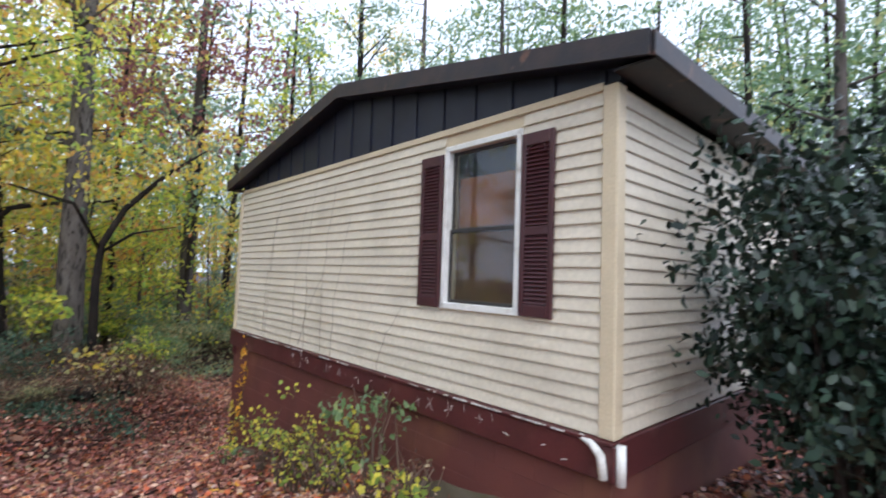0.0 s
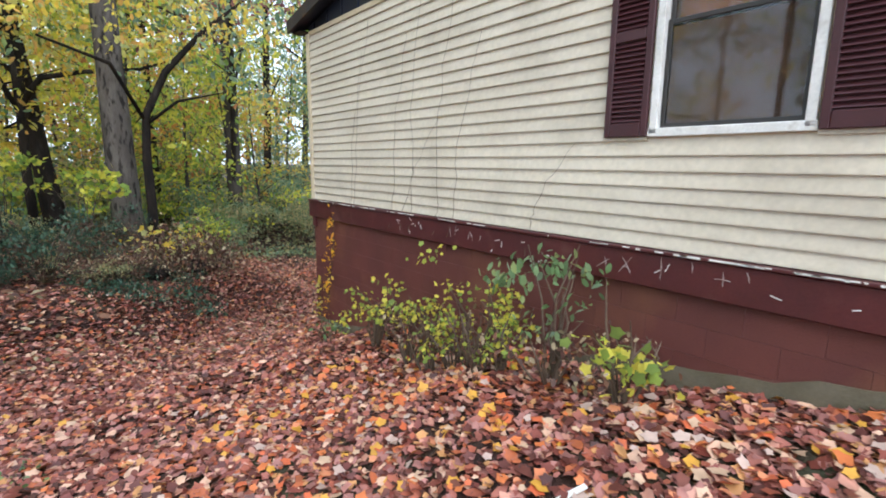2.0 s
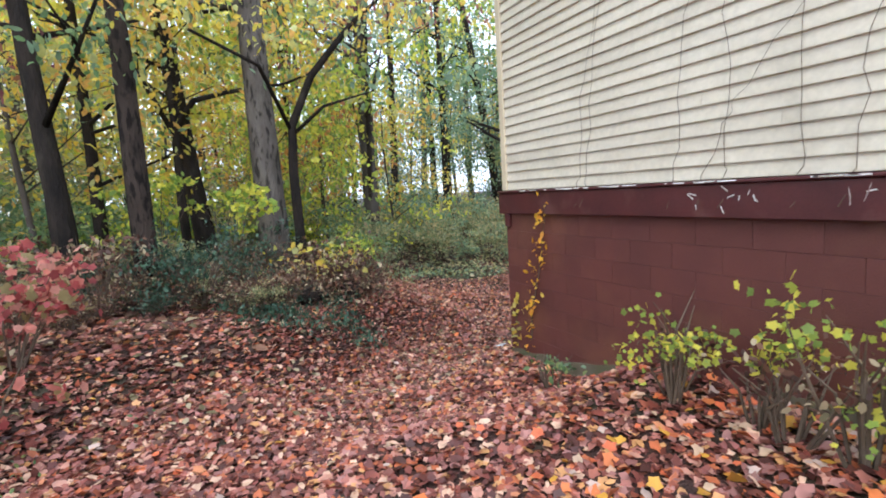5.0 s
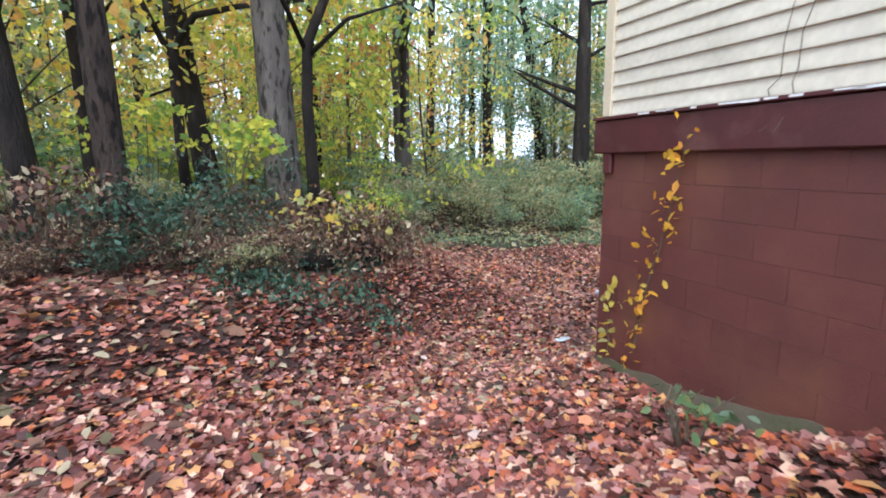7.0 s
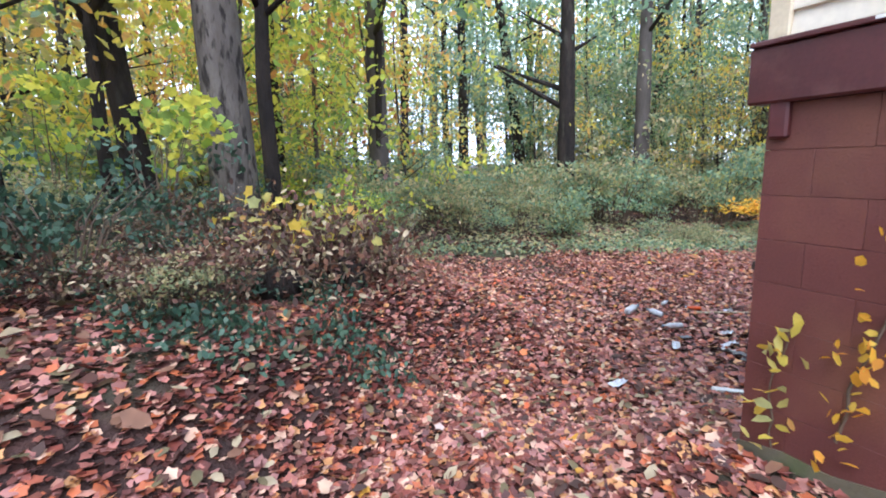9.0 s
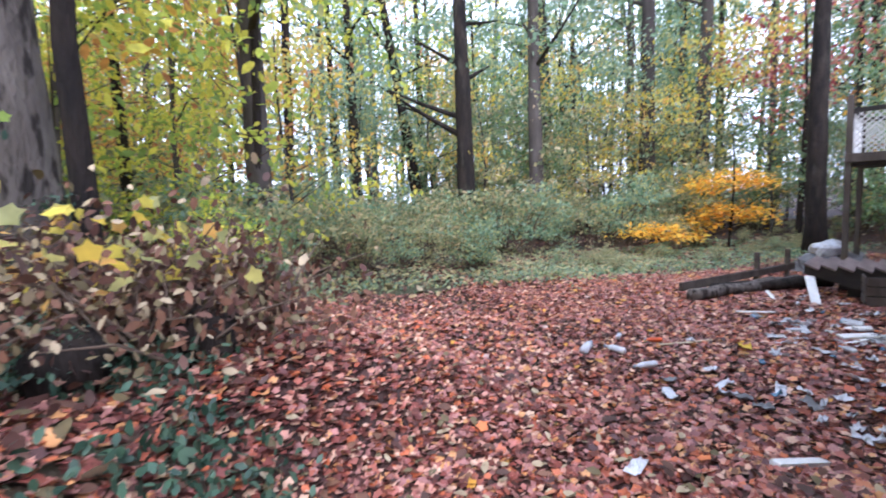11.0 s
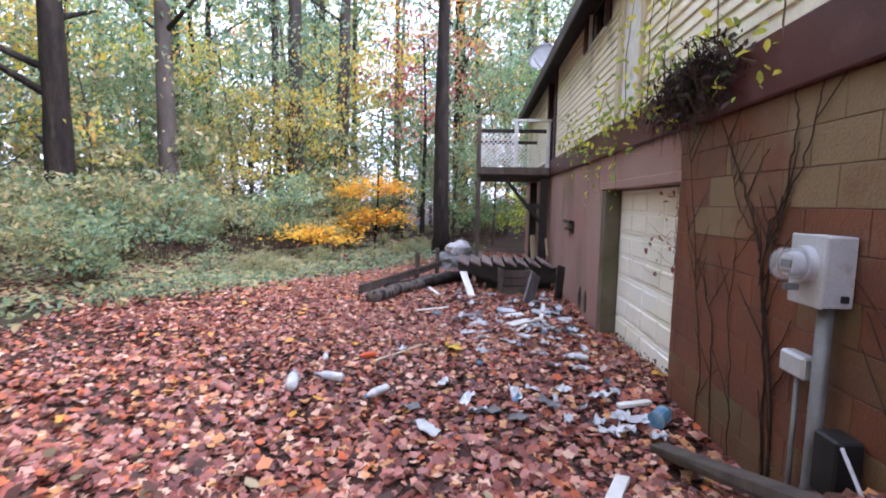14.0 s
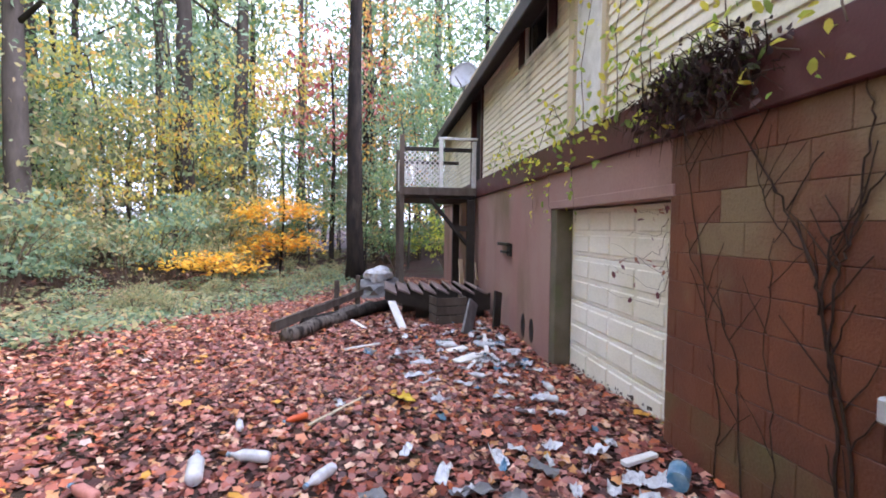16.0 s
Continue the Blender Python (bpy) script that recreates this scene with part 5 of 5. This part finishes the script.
tree("tree", on(21.6, 25.2), 22, 0.5, (0.0, 0.0), M_BARK_FAR, L_BLUEGREEN, "thick brown trunk hung with vines", 48, 0.3, 1.5, 2200, 0.26, 10, 3.8)
tree("red_tree", on(20, 12.3), 9, 0.12, (0.0, 0.0), M_BARK_DARK, L_RED, "tree with red and orange leaves", 47, 0.45, 0.9, 900, 0.2, 8, 2.2)

# woods all round, copied from a few kinds
kinds = []
hold = Vector((-60, -60, 0))
spec = [(L_YELLOW, "tree with yellow autumn leaves", 0.16), (L_YGREEN, "tree with yellow green leaves", 0.14), (L_BLUEGREEN, "tree with grey green leaves", 0.2),
        (L_GREEN, "tall tree with green leaves", 0.22), (L_RUST, "tree with russet leaves", 0.18), (L_BLUEGREEN, "tall tree with sparse grey green leaves", 0.26), (L_YELLOW, "slim tree with yellow leaves", 0.1)]
frng = random.Random(8)
sites = []
tries = 0
while len(sites) < 155 and tries < 9000:
    tries += 1
    x, y = frng.uniform(-24, 46), frng.uniform(-12, 54)
    if y < float(edge_of_yard(x)) + 1.3 and x > -6.5:
        if not (x > 17.5 and y > -2):
            continue
    if (x < -3 and y < 10.5 and x > -10) or (x < 2 and y < 15.5 and x > -8):
        continue
    if x > 2.5 and y > 9 and (x - 2) ** 2 + (y - 9) ** 2 < 23 ** 2:
        continue
    if any((x - a) ** 2 + (y - b) ** 2 < 2.2 for a, b in sites):
        continue
    sites.append((x, y))
for i, (leaf, lab, rad) in enumerate(spec):
    kinds.append(tree("tree", on(*sites[i]), 13 + i * 1.1, rad, (frng.uniform(-0.03, 0.03), frng.uniform(-0.03, 0.03)), M_BARK_FAR if i % 3 else M_BARK_DARK, leaf, lab, 60 + i,
                      0.16 if i in (0, 1, 4, 6) else 0.26, 1.2, 1900, 0.23, 12, 3.2))
    kinds[-1]["group"] = "trees of the wood"
for x, y in sites[len(spec):]:
    if x < 4 and frng.random() < 0.6:
        k = frng.choice((kinds[0], kinds[1], kinds[6], kinds[0]))
    elif x > 6 and frng.random() < 0.68:
        k = frng.choice((kinds[2], kinds[3], kinds[5]))
    else:
        k = frng.choice(kinds)
    s = frng.uniform(0.75, 1.3)
    c = copy_thing(k, Matrix.Translation(on(x, y)) @ pose(0, 0, 0, frng.uniform(-3, 3), frng.uniform(-3, 3), frng.uniform(0, 360)))
    c.scale = (s, s, s * frng.uniform(0.9, 1.2))

# small leafy trees under the tall ones
low = []
lows = []
tries = 0
while len(lows) < 92 and tries < 5000:
    tries += 1
    x = frng.uniform(-13, 32)
    y = float(edge_of_yard(x)) + frng.uniform(1.6, 19)
    if (x < 0.5 and y < 15.0) or (x > 8 and 9.5 < y < 15.5 and x < 18):
        continue
    if x > 18 and frng.random() < 0.4:
        y = frng.uniform(1, 12)
    elif x > 3 and (x - 2) ** 2 + (y - 9) ** 2 < 17 ** 2:
        continue
    if any((x - a) ** 2 + (y - b) ** 2 < 1.2 for a, b in lows):
        continue
    lows.append((x, y))
for i, (leaf, lab, h) in enumerate(((L_YELLOW, "small understorey tree with yellow leaves", 6.5), (L_YGREEN, "small understorey tree with yellow green leaves", 5.5), (L_BLUEGREEN, "small understorey tree with grey green leaves", 7.0),
                                    (L_GREEN, "small understorey tree with green leaves", 6.5), (L_RUST, "small understorey tree with russet leaves", 6.0), (L_OLIVE, "thin understorey tree with olive leaves", 4.0))):
    low.append(tree("small_tree", on(*lows[i]), h, 0.055, (0.02, -0.02), M_BARK_FAR, leaf, lab, 200 + i, 0.14, 0.75, 1900, 0.14, 13, 2.1, 0.3))
    low[-1]["group"] = "understorey trees"
for x, y in lows[6:]:
    if x < 5:
        k = frng.choice((low[0], low[1], low[0], low[5], low[4]))
    elif x < 12:
        k = frng.choice((low[2], low[5], low[2], low[0], low[3], low[5]))
    else:
        k = frng.choice((low[2], low[3], low[3], low[2], low[0], low[5]))
    s = frng.uniform(0.7, 1.5)
    c = copy_thing(k, Matrix.Translation(on(x, y)) @ pose(0, 0, 0, 0, 0, frng.uniform(0, 360)))
    c.scale = (s, s, s)

# undergrowth along the yard's edge and in the wood
us = []
for i, (leaf, lab) in enumerate(((L_OLIVE, "tangled olive undergrowth shrub"), (L_BLUEGREEN, "grey green undergrowth shrub"), (L_GREEN, "green undergrowth shrub"), (L_YGREEN, "yellow green undergrowth shrub"))):
    x = 20.0 + i * 2
    us.append(shrub("undergrowth", on(x, 17.5), 1.5, 0.85, leaf, lab, 90 + i, 900, 0.1, 14))
    us[-1]["group"] = "undergrowth"
for i in range(190):
    x = frng.uniform(-9, 24)
    y = float(edge_of_yard(x)) + (frng.uniform(0.7, 3.5) if i < 70 else frng.uniform(4, 16))
    if x < -0.3:
        y = frng.uniform(15.2, 22)
    s = frng.uniform(0.5, 1.05) * (1 if i < 70 else 1.5)
    if x > 9 and i < 70:
        s *= 0.6
    if x > 9 and 10.5 < y < 15:
        s *= 0.6
    c = copy_thing(frng.choice((us[0], us[1], us[0]) if x > 1 else us), Matrix.Translation(on(x, y, -0.03)) @ pose(0, 0, 0, 0, 0, frng.uniform(0, 360)))
    c.scale = (s * 1.2, s * 1.2, s)
for i in range(45):
    x, y = (frng.uniform(-14, -6.4), frng.uniform(0, 14)) if i < 22 else (frng.uniform(16.5, 27), frng.uniform(0, 11))
    s = frng.uniform(0.6, 1.4)
    c = copy_thing(frng.choice(us), Matrix.Translation(on(x, y, -0.03)) @ pose(0, 0, 0, 0, 0, frng.uniform(0, 360)))
    c.scale = (s, s, s)

dark_brush = shrub("undergrowth", on(-4.6, 10.4), 1.2, 0.9, L_DEAD, "dark tangle of dead stems and brown leaves", 97, 800, 0.08, 26)
dark_brush["group"] = "undergrowth"
ivy_brush = shrub("undergrowth", on(-3.4, 10.6), 1.1, 0.9, L_IVY, "dark green leafy undergrowth on the bank", 98, 1100, 0.07, 20)
ivy_brush["group"] = "undergrowth"
for i in range(44):
    x, y = frng.uniform(-6.6, -2.2), frng.uniform(9.4, 12.8)
    s = frng.uniform(0.25, 0.55)
    c = copy_thing(frng.choice((dark_brush, ivy_brush, dark_brush, us[0])), Matrix.Translation(on(x, y, -0.03)) @ pose(0, 0, 0, 0, 0, frng.uniform(0, 360)))
    c.scale = (s * 1.3, s * 1.3, s)

# red shrub and saplings by the bank
shrub("red_shrub", on(-4.9, 7.9), 0.95, 0.75, L_RED, "shrub with dusky red autumn leaves", 121, 700, 0.11, 12, lobed=True)
shrub("red_shrub", on(-4.75, 6.7), 0.7, 0.6, L_RED, "low shrub with dusky red autumn leaves", 122, 450, 0.1, 9, lobed=True)
shrub("sapling", on(-2.75, 12.2), 2.0, 0.7, L_YGREEN, "leafy yellow green sapling beside the trunk", 123, 190, 0.15, 8, "sapling", True)
shrub("sapling", on(-4.0, 13.6), 2.3, 0.9, L_YGREEN, "leafy green sapling among the trees", 124, 260, 0.14, 8, "sapling", True)

# brush pile
bp = tagged(empty("brush_pile", Matrix.Translation(on(-1.25, 10.95))), "heap of dead brush and dry leaves", "brush pile")
bm = bmesh.new()
rb = random.Random(55)
for i in range(170):
    a = rb.uniform(0, math.tau)
    p = Vector((math.cos(a) * rb.uniform(0, 1.1), math.sin(a) * rb.uniform(0, 0.8), rb.uniform(-0.05, 0.25)))
    q = p + Vector((rb.uniform(-0.7, 0.7), rb.uniform(-0.6, 0.6), rb.uniform(0.1, 0.75)))
    tube_into(bm, [p, p.lerp(q, 0.5) + Vector((0, 0, 0.08)), q], [0.012, 0.009, 0.003], 5)
tagged(part("brushwood", bm, M_TWIG, bp), kind="stuff")
c = lrng.normal(0, 1, (6500, 3)) * (0.55, 0.45, 0.3) + (0, 0, 0.25)
c = c[c[:, 2] > 0]
put_mesh("dry_leaves", leaf_mesh("dry_leaves", c, 0.075, L_DEAD, lrng), None, bp)
c = lrng.normal(0, 1, (90, 3)) * (0.45, 0.3, 0.15) + (-0.35, -0.3, 0.75)
put_mesh("yellow_leaves", leaf_mesh("yellow_leaves", c, 0.13, L_YELLOW, lrng, lobed=True), None, bp)
for x, y in ((-1.05, 10.35), (-1.75, 10.2)):
    log(on(x, y, 0.12), on(x + 0.25, y + 0.7, 0.14), 0.19, 0.18, M_BARK_DARK, "dark cut log end at the foot of the brush pile")

# saplings along the gable foundation
for i, (y, off, h, w, n) in enumerate(((4.4, 0.5, 0.78, 0.32, 120), (3.9, 0.42, 0.6, 0.25, 70), (3.35, 0.55, 0.8, 0.36, 150), (2.8, 0.55, 0.82, 0.36, 140), (2.4, 0.6, 0.6, 0.3, 80))):
    shrub("foundation_sapling", on(-off, y), h, w, L_YGREEN, "thin sapling with yellow and green leaves by the foundation", 130 + i, n * 3 // 2, 0.056, 9, "sapling", True)
shrub("foundation_sapling", on(-0.45, 2.05), 1.05, 0.2, L_GREEN, "upright green sapling by the foundation", 140, 170, 0.07, 7, "sapling")
shrub("foundation_sapling", on(-0.5, 1.45), 0.85, 0.3, L_YGREEN, "sapling with a few broad yellow green leaves", 142, 60, 0.085, 6, "sapling", True)
shrub("foundation_sapling", on(-0.4, 5.8), 0.42, 0.25, L_GREEN, "small green weed by the foundation", 141, 50, 0.07, 7, "sapling")
for i, (y, off) in enumerate(((4.5, 0.4), (3.7, 0.5), (3.1, 0.45), (2.6, 0.65), (2.0, 0.5), (1.5, 0.4))):
    shrub("dry_stalks", on(-off, y), 0.5, 0.38, L_DEAD, "dry brown stalks and dead leaves at the foundation", 150 + i, 150, 0.05, 10, "weeds")

# evergreen bush with orange blooms at the front corner
eb = tagged(empty("evergreen_bush", Matrix.Translation(on(1.45, -1.05))), "large dark evergreen bush with a few orange blooms", "bush")
bm = bmesh.new()
tips = []
for i in range(26):
    a, f = rb.uniform(0, math.tau), rb.uniform(0.3, 1)
    top = Vector((math.cos(a) * 1.35 * f, math.sin(a) * 0.75 * f, rb.uniform(1.1, 2.65)))
    tube_into(bm, [(top.x * 0.2, top.y * 0.2, -0.1), top * 0.55, top], [0.03, 0.02, 0.006], 6)
    tips += [top, top * 0.8, top * 0.6]
tagged(part("stem_tangle", bm, M_BARK_DARK, eb), kind="stuff")
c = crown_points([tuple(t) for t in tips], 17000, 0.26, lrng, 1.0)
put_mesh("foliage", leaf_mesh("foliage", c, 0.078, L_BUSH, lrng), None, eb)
for p in ((-0.9, -0.95, 2.2), (-1.05, -0.85, 1.9), (-0.95, -0.9, 2.15), (-0.8, -1.0, 2.3)):
    c = lrng.normal(0, 0.035, (14, 3)) + p
    put_mesh("bloom", leaf_mesh("bloom", c, 0.07, L_ORANGE, lrng), None, eb, "orange bloom")

# ---------------------------------------------------------------- vines


def vine(name, frame_m, pts, r, label, leaves=0, leaf=None, size=0.07, spread=0.06, seed=0, cat="vine", bark=None):
    th = tagged(empty(name, frame_m), label, cat)
    rr = random.Random(seed)
    fine = []
    for a, b in zip(pts, pts[1:]):
        for k in range(5):
            f = k / 5
            fine.append(Vector(a).lerp(Vector(b), f) + Vector((rr.uniform(-1, 1), 0, rr.uniform(-1, 1))) * (0.014 if r > 0.005 else 0.03))
    fine.append(Vector(pts[-1]))
    n = len(fine)
    part("stem", tube(fine, [r * (1 - 0.6 * i / n) for i in range(n)], 5), bark or M_TWIG, th)
    if leaves:
        rg = np.random.default_rng(seed)
        f = np.array([tuple(v) for v in fine])
        c = f[rg.integers(0, n, leaves)] + rg.normal(0, 1, (leaves, 3)) * (spread, 0.02, spread) + (0, 0.04, 0)
        put_mesh("vine_leaves", leaf_mesh("vine_leaves", c, size * 0.9, leaf, rg), None, th)
    return th


GM = gable.matrix_world
vine("leafy_vine", GM, [(0.4, 0.0, -1.7), (0.45, 0.01, -1.3), (0.56, 0.01, -0.95), (0.66, 0.01, -0.55), (0.78, 0.06, -0.2)], 0.008, "creeper with yellow leaves on the foundation", 95, L_ORANGE, 0.07, 0.06, 3)
vine("leafy_vine", GM, [(0.16, 0.0, -1.9), (0.12, 0.01, -1.6), (0.18, 0.01, -1.25)], 0.006, "short creeper with yellow leaves on the foundation", 30, L_YELLOW, 0.08, 0.05, 4)
for k, (a, b, top) in enumerate(((2.2, 2.55, 1.9), (2.6, 2.8, 2.2), (3.05, 3.3, 2.1), (3.3, 3.7, 1.7), (1.3, 1.75, 2.2), (4.3, 4.75, 0.7), (2.45, 3.1, 1.0), (1.2, 1.6, 1.9))):
    vine("dry_vine", GM, [(a, 0.06, -0.2), (a + 0.05, 0.028, 0.1), ((a + b) / 2 - 0.08, 0.028, top * 0.5), (b, 0.028, top)], 0.0028, "thin dry vine climbing the siding", seed=10 + k)
def wall_vine(pts, r, seed, twigs):
    """A bare climbing stem with side branches that fork upwards."""
    th = vine("wall_vine", BACK, [(p[0], 0.012, p[1]) for p in pts], r, "bare dark vine climbing the block wall", seed=seed, bark=M_VINE)
    rr = random.Random(seed)
    for i in range(twigs):
        k = rr.randrange(len(pts) - 1)
        f = rr.random()
        a0 = Vector((pts[k][0], 0.01, pts[k][1])).lerp(Vector((pts[k + 1][0], 0.01, pts[k + 1][1])), f)
        way, slope = rr.choice((-1, 1)), rr.uniform(0.01, 0.06)
        run = [a0]
        for j in range(5):
            run.append(run[-1] + Vector((way * (slope + rr.uniform(-0.012, 0.012)), 0, 0.055 + rr.uniform(-0.012, 0.012))))
        run = [v for v in run if v.z < -0.3]
        if len(run) > 2:
            part("side_branch", tube(run, [r * 0.45 * (1 - 0.7 * i2 / len(run)) + 0.001 for i2 in range(len(run))], 5), M_VINE, th)


for k, (pts, r0, tw) in enumerate((
        (((1.96, -2.62), (1.98, -2.1), (2.03, -1.74), (2.1, -1.4), (2.16, -1.21), (2.35, -0.9), (2.5, -0.69), (2.71, -0.4)), 0.013, 12),
        (((1.9, -2.62), (1.93, -2.0), (2.06, -1.6), (2.02, -1.25), (1.97, -1.1), (1.92, -0.8), (1.9, -0.6), (1.93, -0.4)), 0.012, 12),
        (((2.12, -1.45), (2.05, -1.1), (1.85, -0.85), (1.78, -0.6), (1.72, -0.4)), 0.009, 8),
        (((2.52, -2.62), (2.58, -2.1), (2.6, -1.82), (2.8, -1.5), (3.05, -1.25), (3.13, -1.0)), 0.008, 8),
        (((2.75, -2.6), (2.72, -2.2), (2.85, -1.7), (2.95, -1.2), (3.1, -0.7), (3.15, -0.45)), 0.008, 8),
        (((2.3, -2.6), (2.35, -2.0), (2.42, -1.5), (2.38, -1.1)), 0.006, 6),
        (((1.2, -1.95), (1.17, -1.6), (1.24, -1.1), (1.2, -0.8), (1.35, -0.45)), 0.009, 8),
        (((0.8, -2.1), (0.95, -1.5), (0.85, -1.0), (1.02, -0.45)), 0.008, 8),
        (((2.2, -1.15), (2.45, -0.95), (2.55, -0.55)), 0.006, 5))):
    wall_vine(pts, r0 * 0.68, 30 + k, tw * 2 // 3)
cl = tagged(empty("vine_clump", BACK), "tangled dead vine clump hanging on the band board", "vine")
bm = bmesh.new()
for i in range(330):
    p = Vector((rb.gauss(2.95, 0.3), rb.uniform(0.05, 0.2), rb.gauss(-0.17, 0.1)))
    q = p + Vector((rb.uniform(-0.3, 0.3), rb.uniform(-0.05, 0.12), rb.uniform(-0.32, 0.14)))
    tube_into(bm, [p, p.lerp(q, 0.5) + Vector((0, 0.04, 0.05)), q], [0.004, 0.003, 0.001], 4)
tagged(part("stem_tangle", bm, M_VINE, cl), kind="stuff")
c = lrng.normal(0, 1, (700, 3)) * (0.27, 0.05, 0.1) + (2.92, 0.12, -0.15)
put_mesh("dead_leaves", leaf_mesh("dead_leaves", c, 0.06, L_CLUMP, lrng), None, cl)
for k, (s0, s1) in enumerate(((2.2, 3.4), (3.2, 4.3), (4.2, 5.3), (4.9, 6.1), (5.9, 7.4), (7.0, 8.6))):
    vine("leafy_vine", BACK, [(s0, 0.08, -0.2), ((s0 + s1) / 2, 0.07, 0.05 + 0.3 * (k % 2)), (s1, 0.07, -0.15)], 0.006, "green creeper trailing along the siding", 55, L_YGREEN, 0.085, 0.16, 50 + k)
for k, (s0, z0) in enumerate(((3.6, 0.9), (2.7, 1.0), (4.0, 1.3), (2.0, 0.6), (4.7, 1.2))):
    vine("leafy_vine", BACK, [(s0, 0.05, -0.15), (s0 + 0.1, 0.04, z0 * 0.5), (s0 - 0.1, 0.04, z0)], 0.006, "green creeper climbing the rear siding", 38, L_YGREEN, 0.08, 0.15, 60 + k)
for k, s0 in enumerate((4.9, 5.6, 6.2)):
    vine("leafy_vine", BACK, [(s0, 0.06, -0.3), (s0 + 0.05, 0.06, -0.6), (s0 - 0.08, 0.06, -1.0)], 0.004, "creeper strand hanging over the wall", 16, L_YGREEN, 0.075, 0.05, 70 + k)
for k in range(6):
    z0 = -0.88 - 0.1 * k
    vine("dry_vine", BACK, [(3.28, 0.02, z0), (3.6, -0.12, z0 - 0.06 - 0.05 * k), (4.0 + 0.15 * k, -0.16, z0 - 0.02 - 0.12 * (k % 3))], 0.0025, "thin dry vine over the garage door", 4, L_PURPLE, 0.06, 0.05, 80 + k)

# ---------------------------------------------------------------- foundation blocks
BLK = {}


def block_mesh(w, key):
    k = (round(w, 2), key)
    if k not in BLK:
        g = 0.0016 if key != M_BLOCK.name else 0.0008
        bm = box(g, w - g, -0.05, 0.0, g, 0.2 - g, 2 * g)
        me = bpy.data.meshes.new("block")
        bm.to_mesh(me)
        bm.free()
        BLK[k] = me
    return BLK[k]


def rear_paint(s, z):
    """Which blocks of the rear wall have lost their paint, and which are green at the foot."""
    k = noise.noise(Vector((s * 1.7, z * 2.1, 4.0))) * 0.5
    if z > -1.25 + k and 0.3 < s + k < 2.7:
        return M_BLOCK_BARE
    if z < -2.35 + 0.4 * k or (1.2 < s < 1.65 and -2.4 < z < -1.6):
        return M_BLOCK_MOSS
    return M_BLOCK_BACK


def blocks(parent, x0, x1, z_top, rows, material, low, pick=None):
    for k in range(rows):
        z = z_top - (k + 1) * 0.2
        x = x0 - (0.2 if k % 2 else 0)
        while x < x1 - 0.03:
            a, b = max(x, x0), min(x + 0.4, x1)
            if b - a > 0.03 and z + 0.2 > low((a + b) / 2) - 0.1:
                mt = pick((a + b) / 2, z) if pick else material
                put_mesh("block", block_mesh(b - a, mt.name), mt, parent, m=pose(a, 0, z))
            x += 0.4


blocks(found, 0.0, 6.98, -0.27, 10, M_BLOCK, lambda s: gz(0, 7 - s))
blocks(rf, 0.0, 3.3, -0.42, 12, M_BLOCK_BACK, lambda s: gz(*back(s, 0.05).xy), rear_paint)
